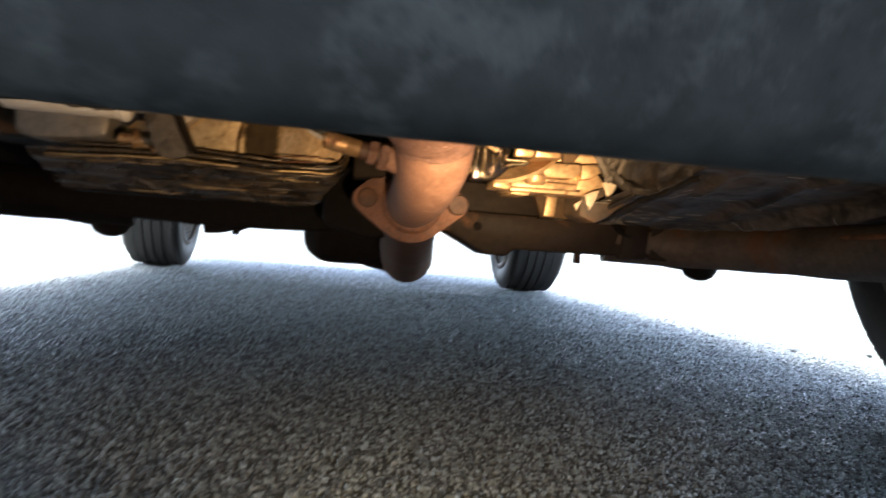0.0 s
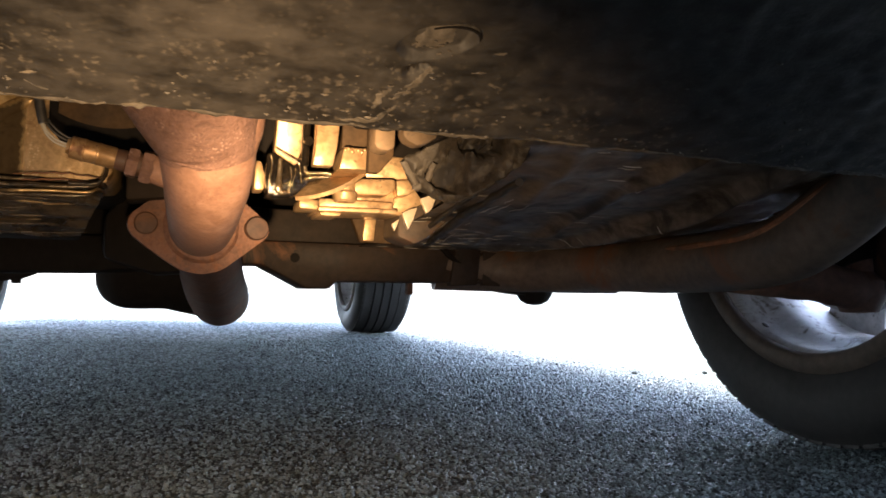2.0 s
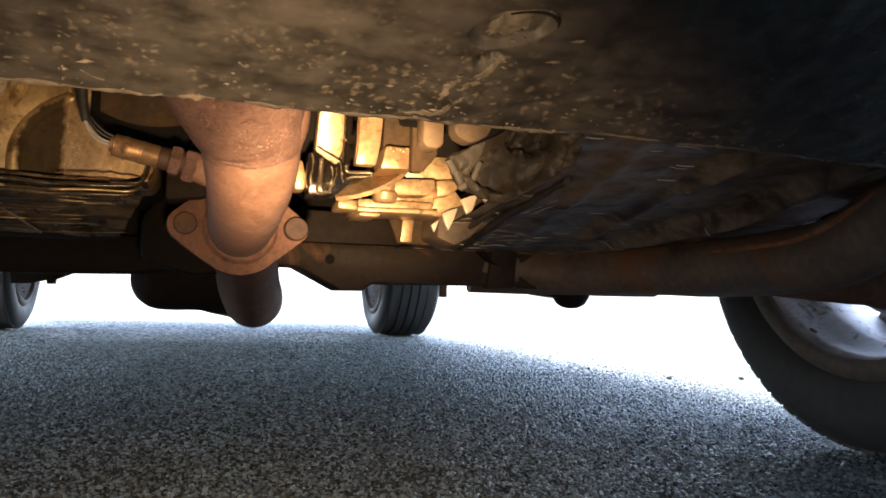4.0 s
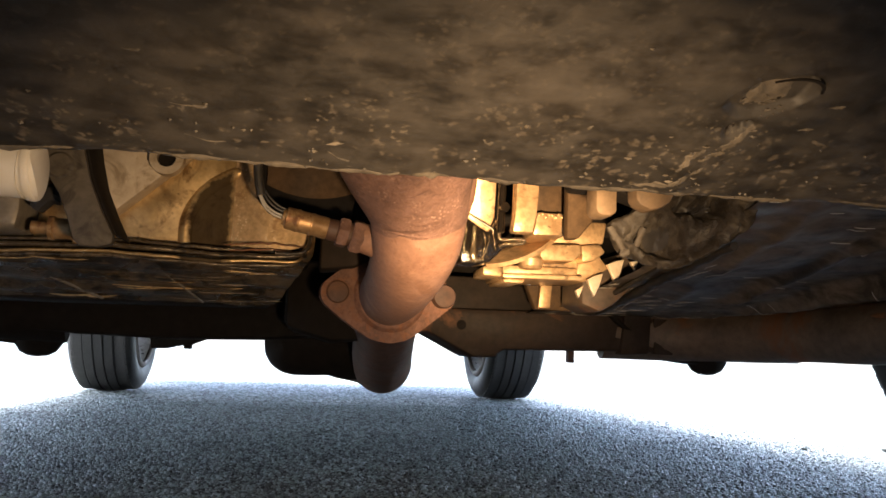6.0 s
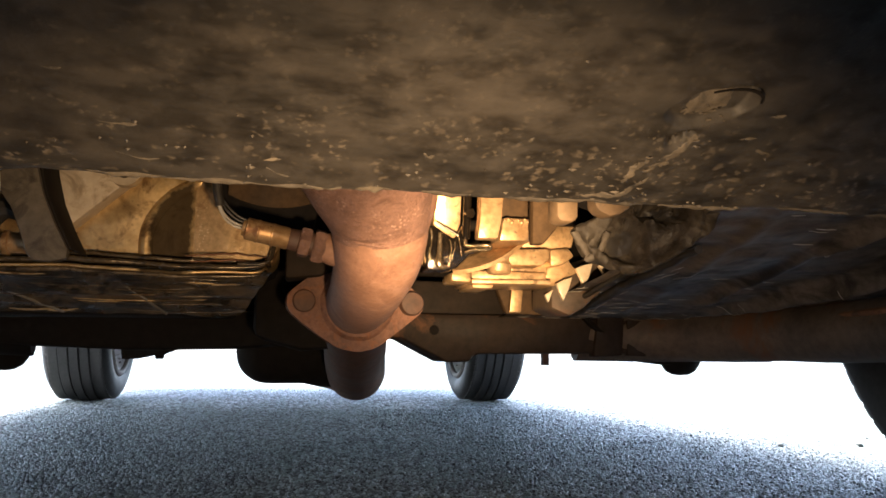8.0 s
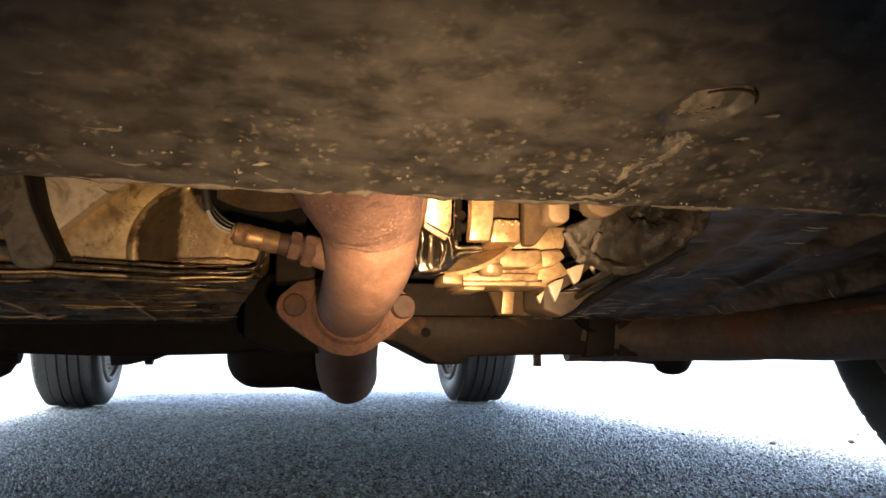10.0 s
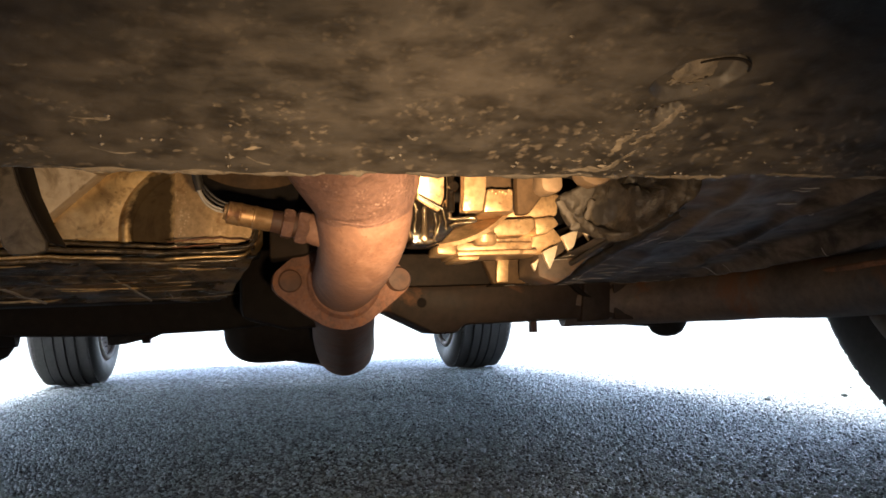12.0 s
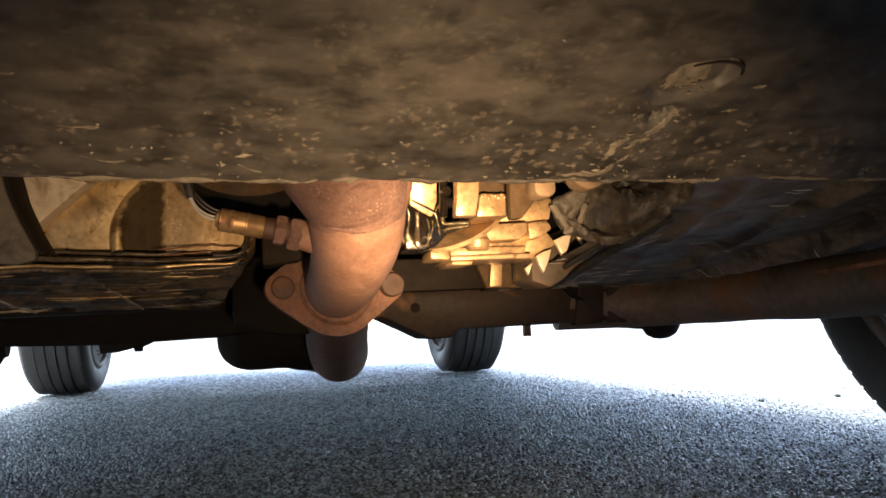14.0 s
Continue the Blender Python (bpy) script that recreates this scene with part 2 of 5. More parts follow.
M_DULL = material("dull_dusty_alloy", (0.095, 0.064, 0.038), (0.185, 0.125, 0.074), (0.5, 0.75), metal=0.1, scale=120, bump=0.4, depth=0.001, specular=0.3,
                  patch=(0.09, 0.066, 0.045), patch_scale=55, patch_cover=0.53, patch_soft=0.15)
# darkened steel: the shade on the upper plate is in its colour
M_SUBDARK = material("shaded_plate_steel", (0.012, 0.0088, 0.0068), (0.030, 0.0215, 0.0165), (0.6, 0.85), scale=80, bump=0.35, depth=0.0012, specular=0.2)
M_SUMP = material("wet_sump", (0.045, 0.034, 0.024), (0.18, 0.140, 0.090), (0.15, 0.4), metal=0.5, scale=110, bump=0.7, depth=0.0025,
                  patch=(0.03, 0.026, 0.022), patch_scale=40, patch_cover=0.5)
M_OIL = material("wet_black_oil", (0.005, 0.0045, 0.004), (0.018, 0.013, 0.009), (0.07, 0.2), scale=120, bump=0.5, depth=0.003)
M_GLINT = material("bright_glint_steel", (0.25, 0.19, 0.12), (0.55, 0.44, 0.30), (0.08, 0.22), metal=0.9, scale=300, bump=0.8, depth=0.002)
M_SHEET = material("black_sheeting", (0.042, 0.035, 0.028), (0.150, 0.122, 0.096), (0.36, 0.62), scale=75, bump=0.35, depth=0.0025, specular=0.16,
                   patch=(0.022, 0.0185, 0.0150), patch_scale=15, patch_cover=0.48, patch_soft=0.14)
M_RUSTBAND = material("orange_rust", (0.110, 0.050, 0.026), (0.28, 0.122, 0.054), (0.65, 0.9), scale=110, bump=0.6, depth=0.0014,
                      patch=(0.075, 0.043, 0.028), patch_scale=17, patch_cover=0.5, patch_soft=0.2)
M_BOOT = material("dusty_rubber", (0.030, 0.0255, 0.021), (0.090, 0.075, 0.059), (0.6, 0.85), scale=130, bump=0.6, depth=0.003,
                  patch=(0.05, 0.042, 0.034), patch_scale=36, patch_cover=0.52)
M_GREASE = material("greasy_rubber", (0.013, 0.0110, 0.0090), (0.055, 0.046, 0.036), (0.4, 0.75), scale=120, bump=1.0, depth=0.005,
                    patch=(0.088, 0.074, 0.057), patch_scale=55, patch_cover=0.52, patch_soft=0.16)
M_TYRE = material("tyre_rubber", (0.008, 0.0080, 0.0080), (0.019, 0.0188, 0.0186), (0.6, 0.8), scale=90, bump=0.3, depth=0.001, specular=0.3)
M_RIM = material("dirty_rim", (0.30, 0.30, 0.30), (0.56, 0.56, 0.57), (0.4, 0.6), metal=0.4, scale=60, bump=0.2, depth=0.001,
                 patch=(0.14, 0.12, 0.10), patch_scale=34, patch_cover=0.56, speck=(0.1, 0.085, 0.07), speck_scale=120, speck_cover=0.2)
M_LIP = material("stained_bead", (0.035, 0.028, 0.022), (0.085, 0.066, 0.050), (0.6, 0.85), scale=90, bump=0.4, depth=0.001)
M_STEEL = material("grey_steel", (0.16, 0.145, 0.12), (0.28, 0.25, 0.21), (0.45, 0.65), metal=0.5, scale=150, bump=0.4, depth=0.001,
                   patch=(0.13, 0.11, 0.085), patch_scale=40, patch_cover=0.6)
M_WHITE = material("cream_plastic", (0.62, 0.58, 0.5), (0.72, 0.68, 0.6), (0.4, 0.55), scale=40, bump=0.1, depth=0.001)
M_BRASS = material("heat_tinted_steel", (0.32, 0.19, 0.09), (0.54, 0.36, 0.185), (0.36, 0.58), metal=0.6, scale=180, bump=0.2, depth=0.0006,
                   patch=(0.22, 0.11, 0.055), patch_scale=70, patch_cover=0.52, speck=(0.1, 0.06, 0.03), speck_scale=300, speck_cover=0.16)
M_WIRE = material("grey_wire", (0.30, 0.28, 0.25), (0.42, 0.4, 0.36), (0.4, 0.55), scale=100, bump=0.1)
M_RUBBER = material("black_rubber", (0.015, 0.014, 0.013), (0.035, 0.032, 0.03), (0.4, 0.6), scale=120, bump=0.2)

M_WALL = material("added_wall_grey", (0.28, 0.27, 0.25), (0.4, 0.38, 0.36), (0.8, 0.95), scale=90, bump=0.4)


# ---- helpers ----
def mesh_from(name, bm, mat, smooth=None):
    me = bpy.data.meshes.new(name)
    bmesh.ops.recalc_face_normals(bm, faces=bm.faces)
    if smooth is not None:
        for f in bm.faces:
            f.smooth = True
        for e in bm.edges:
            if len(e.link_faces) == 2 and e.calc_face_angle() > radians(smooth):
                e.smooth = False
    bm.to_mesh(me)
    bm.free()
    me.materials.append(mat)
    return me


CAR_AT = Vector((0, 2.16, 0))


def part(name, bm, mat, parent, label="", smooth=35):
    ob = new(name, mesh_from(name, bm, mat, smooth))
    ob.parent = parent
    if parent.data is None:
        ob.matrix_parent_inverse = Matrix.Translation(-CAR_AT)
    return tagged(ob, label)


def bevel_all(bm, width, segments=2, angle=30):
    edges = [e for e in bm.edges if len(e.link_faces) == 2 and e.calc_face_angle(0) > radians(angle)]
    bmesh.ops.bevel(bm, geom=edges, offset=width, offset_type="OFFSET", segments=segments, affect="EDGES", profile=0.5, clamp_overlap=True)


def roughen(bm, amount, scale, seed=0.0):
    for v in bm.verts:
        v.co += noise.noise_vector(v.co * scale + Vector((seed, seed * 2, 0))) * amount


def slab(points, front, back, bevel=0.002, lean=0.0, into=None):
    """A plate or casting: an outline in x and z (and a step in y, where a corner has one), taken from front to back along y. lean: how far its foot comes forward per metre of height."""
    bm = into or bmesh.new()
    own = bmesh.new()
    points = [(*p, 0.0)[:3] for p in points]
    top = max(z for x, z, d in points)
    a = [own.verts.new((x, front + d - lean * (top - z), z)) for x, z, d in points]
    b = [own.verts.new((x, back + d - lean * (top - z), z)) for x, z, d in points]
    own.faces.new(a)
    own.faces.new(list(reversed(b)))
    for i in range(len(a)):
        j = (i + 1) % len(a)
        own.faces.new((a[j], a[i], b[i], b[j]))
    bmesh.ops.recalc_face_normals(own, faces=own.faces)
    if bevel:
        bevel_all(own, bevel, 2)
    tmp = bpy.data.meshes.new("tmp")
    own.to_mesh(tmp)
    own.free()
    bm.from_mesh(tmp)
    bpy.data.meshes.remove(tmp)
    return bm


def box(lo, hi, bevel=0.003, into=None):
    return slab([(lo[0], lo[2]), (hi[0], lo[2]), (hi[0], hi[2]), (lo[0], hi[2])], lo[1], hi[1], bevel, 0.0, into)


def spline(points, steps=8):
    """Catmull-Rom through points of any width."""
    p = [np.array(q, float) for q in points]
    p = [2 * p[0] - p[1]] + p + [2 * p[-1] - p[-2]]
    out = []
    for i in range(1, len(p) - 2):
        for k in range(steps):
            u = k / steps
            a, b, c, d = p[i - 1:i + 3]
            out.append(0.5 * (2 * b + (c - a) * u + (2 * a - 5 * b + 4 * c - d) * u * u + (3 * b - a - 3 * c + d) * u ** 3))
    out.append(p[-2])
    return out


def tube(points, segments=20, steps=8, caps=True, into=None, smooth_path=True):
    """A round bar along points (x, y, z, radius)."""
    bm = into or bmesh.new()
    path = spline(points, steps) if smooth_path else [np.array(q, float) for q in points]
    rings, up = [], Vector((0.31, 0.17, 0.93))
    for i, q in enumerate(path):
        a, b = path[max(i - 1, 0)], path[min(i + 1, len(path) - 1)]
        d = Vector(b[:3] - a[:3]).normalized()
        s = (up - d * up.dot(d)).normalized()
        up = s
        w = d.cross(s)
        rings.append([bm.verts.new(Vector(q[:3]) + (s * math.cos(2 * math.pi * k / segments) + w * math.sin(2 * math.pi * k / segments)) * q[3])
                      for k in range(segments)])
    for r, t in zip(rings, rings[1:]):
        for k in range(segments):
            bm.faces.new((r[k], r[(k + 1) % segments], t[(k + 1) % segments], t[k]))
    if caps:
        bm.faces.new(rings[0])
        bm.faces.new(list(reversed(rings[-1])))
    return bm


def lathe(profile, m, segments=48, into=None, close=False):
    """Turn a profile (radius, along) round the z axis of the pose m."""
    bm = into or bmesh.new()
    rings = []
    for r, h in profile:
        rings.append([bm.verts.new(m @ Vector((r * math.cos(2 * math.pi * k / segments), r * math.sin(2 * math.pi * k / segments), h)))
                      for k in range(segments)] if r > 1e-6 else [bm.verts.new(m @ Vector((0, 0, h)))])
    pairs = list(zip(rings, rings[1:])) + ([(rings[-1], rings[0])] if close else [])
    for a, b in pairs:
        for k in range(segments):
            j = (k + 1) % segments
            if len(a) == 1 and len(b) == 1:
                continue
            if len(a) == 1:
                bm.faces.new((a[0], b[j], b[k]))
            elif len(b) == 1:
                bm.faces.new((a[k], a[j], b[0]))
            else:
                bm.faces.new((a[k], a[j], b[j], b[k]))
    return bm


def bolt(at, toward, r=0.007, h=0.006, washer=True, into=None):
    """A hexagon head on a washer, its foot at a place, facing a way."""
    m = Matrix.Translation(at) @ Vector(toward).to_track_quat("Z", "Y").to_matrix().to_4x4()
    bm = into or bmesh.new()
    if washer:
        lathe([(0, 0), (r * 1.45, 0), (r * 1.45, h * 0.25), (0, h * 0.25)], m, 20, bm)
    lathe([(0, h * 0.2), (r, h * 0.2), (r, h * 0.85), (r * 0.86, h), (0, h)], m, 6, bm)
    return bm


def grid(fn, nu, nv, into=None):
    bm = into or bmesh.new()
    v = [[bm.verts.new(fn(i / nu, j / nv)) for j in range(nv + 1)] for i in range(nu + 1)]
    for i in range(nu):
        for j in range(nv):
            bm.faces.new((v[i][j], v[i + 1][j], v[i + 1][j + 1], v[i][j + 1]))
    return bm


def solid(bm, offset):
    """Give a sheet thickness."""
    bmesh.ops.recalc_face_normals(bm, faces=bm.faces)
    bmesh.ops.solidify(bm, geom=bm.faces[:], thickness=offset)
    return bm


# ---- the ground ----
def ground():
    bm = bmesh.new()
    v = [bm.verts.new(p) for p in ((-400, -400, -0.0025), (400, -400, -0.0025), (400, 400, -0.0025), (-400, 400, -0.0025))]
    bm.faces.new(v)
    ob = new("ground", mesh_from("ground", bm, M_ASPHALT))
    tagged(ob, "dark coarse asphalt of a parking place under the car", "asphalt", kind="structure")


def aggregate(name, x0, x1, y0, y1, pitch, size, seed, tall=1.0):
    """Stone tops that stand out of the binder, in a jittered field."""
    rng = np.random.default_rng(seed)
    nx, ny = int((x1 - x0) / pitch), int((y1 - y0) / pitch)
    gx, gy = np.meshgrid(np.arange(nx), np.arange(ny))
    n, m = nx * ny, 4
    cx = x0 + (gx.ravel() + rng.uniform(-0.48, 0.48, n)) * pitch
    cy = y0 + (gy.ravel() + rng.uniform(-0.48, 0.48, n)) * pitch
    r = size * rng.uniform(0.5, 1.3, n)
    turn = rng.uniform(0, 2 * np.pi, n)
    h = tall * r * (0.2 + 0.75 * rng.random(n) ** 1.5)
    k = np.arange(m)
    ang = turn[:, None] + 2 * np.pi * k / m + rng.uniform(-0.5, 0.5, (n, m))
    rad = r[:, None] * rng.uniform(0.8, 1.2, (n, m))
    top = rng.uniform(0.4, 0.75, (n, m))
    lowv = np.stack([cx[:, None] + rad * np.cos(ang), cy[:, None] + rad * np.sin(ang), np.full((n, m), -0.003)], -1)
    topv = np.stack([cx[:, None] + rad * top * np.cos(ang), cy[:, None] + rad * top * np.sin(ang),
                     -0.0022 + h[:, None] * rng.uniform(0.55, 1.25, (n, m))], -1)
    co = np.concatenate([lowv, topv], 1).reshape(-1, 3)
    base = (np.arange(n) * 2 * m)[:, None, None]
    quads = np.stack([k, (k + 1) % m, (k + 1) % m + m, k + m], -1)[None] + base
    tops = (np.arange(m) + m)[None] + base[:, :, 0]
    loops = np.concatenate([quads.reshape(n, 4 * m), tops], 1).ravel()
    starts = (np.arange(n)[:, None] * 5 * m + np.arange(0, 5 * m, 4)[None]).ravel()
    me = bpy.data.meshes.new(name)
    me.vertices.add(len(co))
    me.vertices.foreach_set("co", co.ravel())
    me.loops.add(len(loops))
    me.loops.foreach_set("vertex_index", loops.astype(np.int32))
    me.polygons.add(len(starts))
    me.polygons.foreach_set("loop_start", starts.astype(np.int32))
    me.update(calc_edges=True)
    me.validate()
    me.materials.append(M_STONE)
    tagged(new(name, me), "grey crushed stone set in the asphalt surface", "stones", kind="stuff")


ground()
for x0, x1, y0, y1, pitch, size, tall in ((-0.55, 1.05, 0.60, 1.15, 0.0048, 0.0029, 0.9), (-0.85, 1.5, 1.15, 1.9, 0.0056, 0.0033, 0.85),
                                          (-1.2, 2.1, 1.9, 2.9, 0.0078, 0.0045, 0.55), (-1.9, 2.6, 2.9, 5.2, 0.0150, 0.0082, 0.25)):
    aggregate("asphalt_stones", x0, x1, y0, y1, pitch, size, int(y0 * 100), tall)


def pebble(x, y, r, seed):
    bm = bmesh.new()
    bmesh.ops.create_icosphere(bm, subdivisions=2, radius=r)
    for v in bm.verts:
        v.co += noise.noise_vector(v.co / r * 0.9 + Vector((seed, 0, 0))) * r * 0.45
        v.co.z = v.co.z * 0.6 + r * 0.45
        v.co += Vector((x, y, 0))
    ob = new("pebble", mesh_from("pebble", bm, M_ASPHALT, 40))
    tagged(ob, "small dark loose pebble lying on the asphalt", "pebble", "loose pebbles")


for k, (x, y, r) in enumerate(((0.985, 1.73, 0.006), (1.16, 1.712, 0.007), (1.30, 1.86, 0.004), (0.90, 1.95, 0.004))):
    pebble(x, y, r, k * 3.7)

# unseen wall added behind the camera to keep sky light off the bumper
wall = new("sky_block_wall", mesh_from("sky_block_wall", box((-3.0, -0.75, -0.01), (3.0, -0.55, 2.8), 0.01), M_WALL))
tagged(wall, "plain grey wall, unseen, added to keep sky light off the bumper", "wall", kind="structure")

# ---- the car ----
car = new("car")
car.location = CAR_AT
tagged(car, "parked car with rusty underside, dirty front bumper and worn tyres", "car")


# front bumper and the splash shield behind its lip
def bumper():
    prof = [(0.222, 0.335), (0.215, 0.26), (0.204, 0.2135), (0.193, 0.2042), (0.183, 0.2080), (0.172, 0.2290), (0.143, 0.273),
            (0.100, 0.335), (0.055, 0.41), (0.02, 0.50), (0.01, 0.60), (0.03, 0.72)]
    prof = spline(prof, 4)

    def at(u, v):
        x = -0.92 + 1.84 * u
        y, z = prof[round(v * (len(prof) - 1))]
        bend = 0.018 * abs(x / 0.6) ** 2.4 + 0.3 * max(0, abs(x) - 0.72) ** 1.3
        return (x, y + bend, z + 0.012 * max(0, abs(x) - 0.5) + 0.0015 * noise.noise((x * 9, z * 9, 1)))
    return grid(at, 90, len(prof) - 1)


part("front_bumper", bumper(), M_BUMPER, car, "dull blue-grey plastic front bumper with dusty blotches", 60)


def shield():
    prof = spline([(0.225, 0.330), (0.27, 0.326), (0.36, 0.302), (0.44, 0.2725), (0.495, 0.2505), (0.512, 0.2455), (0.518, 0.2500),
                   (0.520, 0.262), (0.522, 0.30), (0.525, 0.36), (0.53, 0.44)], 10)

    def run(*legs):
        """Even steps from one value to the next: (to, step) after a start."""
        out = [legs[0]]
        for to, step in legs[1:]:
            a, n = out[-1], max(1, round((to - out[-1]) / step))
            out += [a + (to - a) * (i + 1) / n for i in range(n)]
        return out
    xs = run(-0.70, (-0.25, 0.012), (0.066, 0.002), (0.122, 0.0006), (0.45, 0.002), (0.70, 0.012))
    ks = run(0.0, (26.0, 0.5), (29.0, 0.2), (37.0, 0.1), (60.0, 0.25), (100.0, 1.0))

    def at(u, v):
        x = xs[round(u * (len(xs) - 1))]
        k = ks[round(v * (len(ks) - 1))]
        i = min(int(k), len(prof) - 2)
        y, z = prof[i] + (prof[i + 1] - prof[i]) * (k - i)
        # gentle waviness of the moulding and a chipped trailing edge
        z += 0.0018 * noise.noise((x * 7, y * 9, 2)) + 0.0014 * noise.noise((x * 26, y * 30, 4)) + 0.0009 * noise.noise((x * 90, y * 90, 4))
        y += 0.002 * noise.noise((x * 9, 3, 0)) + 0.0014 * noise.noise((x * 60, z * 40, 6))
        if k < 45:
            # slanting oval recess, deepest under its front edge, with a pit and a caked ridge that runs to the trailing edge
            dx, dy = x - 0.0925, y - 0.4512
            p, r = 0.917 * dx - 0.399 * dy, 0.399 * dx + 0.917 * dy
            q = math.hypot((p + 0.0012) / 0.0162, r / 0.0090)
            wall = max(0.0, min(1.0, (1.04 - q) / 0.16))
            z += 0.0075 * wall * max(0.38, min(1.0, 0.50 + p * 34 - r * 60)) + wall * 0.0010 * noise.noise((x * 170, y * 170, 3))
            z += 0.0100 * math.exp(-(((x - 0.0855) / 0.0021) ** 2 + ((y - 0.4690) / 0.0021) ** 2))
            z += 0.0030 * math.exp(-(((x - 0.0895) / 0.0040) ** 2 + ((y - 0.4660) / 0.0020) ** 2))
            ridge = math.exp(-(((x - 0.0800 - 0.6 * max(0, 0.478 - y)) / 0.011) ** 2)) * max(0.0, min(1.0, (y - 0.458) * 80))
            z -= ridge * (0.0022 + 0.0022 * noise.noise((x * 110, y * 110, 8)))
            z -= 0.0025 * math.exp(-(((x + 0.06) / 0.03) ** 2 + ((y - 0.43) / 0.02) ** 2))
        return (x, y, z)
    return grid(at, len(xs) - 1, len(ks) - 1)


shell = shield()
SHIELD_FACES = BVHTree.FromBMesh(shell)


def under_shield(x, y, off=0.0):
    hit = SHIELD_FACES.ray_cast(Vector((x, y, 0.1)), Vector((0, 0, 1)))[0]
    return Vector((x, y, (hit.z if hit else 0.25) - off))


shield_ob = part("splash_shield", shell, M_SHIELD, car, "mud-stained dark plastic splash shield with an oval recess", 80)



# caked dust that outlines the trailing edge
bm = bmesh.new()
rng = random.Random(8)
x = -0.32
while x < 0.44:
    ln = rng.uniform(0.012, 0.05)
    pts = []
    for k in range(7):
        xx = x + ln * k / 6
        yy = 0.5115 + 0.002 * noise.noise((xx * 9, 3, 0)) + rng.uniform(-0.0012, 0.0006)
        pts.append((xx, yy, 0.2460 + 0.0018 * noise.noise((xx * 7, 0.512 * 9, 2)) + 0.0014 * noise.noise((xx * 26, 0.512 * 30, 4)), 0.0006 + 0.0013 * math.sin(math.pi * k / 6) * rng.uniform(0.5, 1.0)))
    tube(pts, 8, 3, True, bm)
    x += ln * rng.uniform(0.75, 1.7)
roughen(bm, 0.0009, 300)
tagged(part("edge_crust", bm, M_DUST, shield_ob, "pale dust caked along the edge", 60), kind="stuff")


def smear(path, width, seed):
    """A thin ragged film of mud that follows the shield along a path of x, y."""
    pts = spline(path, 12)
    n = len(pts) - 1

    def at(u, v):
        p = pts[round(u * n)]
        taper = math.sin(math.pi * min(0.97, max(0.03, u))) ** 0.5
        w = width * taper * (0.7 + 0.9 * noise.noise((u * 9, seed, v > 0.5)) + 0.4 * noise.noise((u * 31, seed, v > 0.5)))
        x, y = p[0] + w * (v - 0.5) * 2 * 0.8, p[1] + w * (v - 0.5) * 0.7
        edge = min(v, 1 - v, u, 1 - u) * 8
        return under_shield(x, y, -0.0004 + 0.0010 * min(1, edge) * (0.7 + 0.8 * noise.noise((x * 240, y * 240, seed))))
    return grid(at, n, 12)


for path, width, seed in ((((0.1150, 0.4560), (0.1180, 0.4550), (0.1215, 0.4535)), 0.0012, 4.0),
                          (((0.1100, 0.4670), (0.1140, 0.4655), (0.1175, 0.4660)), 0.0008, 5.0),
                          (((0.0945, 0.4655), (0.0890, 0.4735), (0.0850, 0.4810), (0.0815, 0.4870)), 0.0036, 7.0),
                          (((0.0800, 0.4760), (0.0765, 0.4840), (0.0745, 0.4930)), 0.0026, 8.0),
                          (((0.0860, 0.4880), (0.0800, 0.4970), (0.0720, 0.5040), (0.0620, 0.5070)), 0.0030, 9.0),
                          (((-0.1150, 0.4800), (-0.1080, 0.4815), (-0.1010, 0.4810)), 0.0011, 10.0),
                          (((-0.1120, 0.4960), (-0.1040, 0.4980), (-0.0950, 0.4985)), 0.0009, 11.0),
                          (((-0.1300, 0.4560), (-0.1240, 0.4570), (-0.1190, 0.4565)), 0.0013, 12.0),
                          (((-0.0600, 0.4990), (-0.0560, 0.5020), (-0.0510, 0.5025)), 0.0014, 13.0),
                          (((-0.0040, 0.4840), (-0.0020, 0.4865), (0.0000, 0.4850)), 0.0016, 14.0)):
    part("mud_smear", smear(path, width, seed), M_MUD, shield_ob, "film of dried pale mud", 60)
# pale dust in the floor of the recess, and black films for the shade in the pits
for name, x, y, rx, ry, mat, label in (("recess_dust", 0.0908, 0.4530, 0.0120, 0.0062, M_MUD, "pale dust lying in the recess"),
                                       ("pit", 0.0855, 0.4690, 0.0024, 0.0022, M_BLACK, "black film for the shade in a pit"), ("pit", 0.0962, 0.4560, 0.0011, 0.0008, M_BLACK, "black film for the shade in a pit")):
    def film(u, v, x=x, y=y, rx=rx, ry=ry):
        a = 2 * math.pi * u
        k = v * (0.85 + 0.45 * noise.noise((math.cos(a) * 1.6 + x * 90, math.sin(a) * 1.6, 2)) + 0.15 * noise.noise((math.cos(a) * 6, math.sin(a) * 6, 5)))
        p, r = rx * k * math.cos(a), ry * k * math.sin(a)
        return under_shield(x + 0.917 * p + 0.399 * r, y - 0.399 * p + 0.917 * r, 0.0003 - 0.0005 * v ** 6)
    part(name, grid(film, 40, 10), mat, shield_ob, label, 60)
# dark arc that paints the shade under the front edge of the recess
bm = bmesh.new()
rows = []
for k in range(19):
    a = radians(-98 + 112 * k / 18)
    w = 0.0001 + 0.0006 * math.sin(math.pi * (k / 18) ** 1.3)
    ring = []
    for off in (0.0006, -w):
        p, r = (0.0148 + off) * math.cos(a), (0.0086 + off * 0.8) * math.sin(a)
        ring.append(bm.verts.new((0.0925 + 0.917 * p + 0.399 * r, 0.4512 - 0.399 * p + 0.917 * r, 0.0)))
    rows.append(ring)
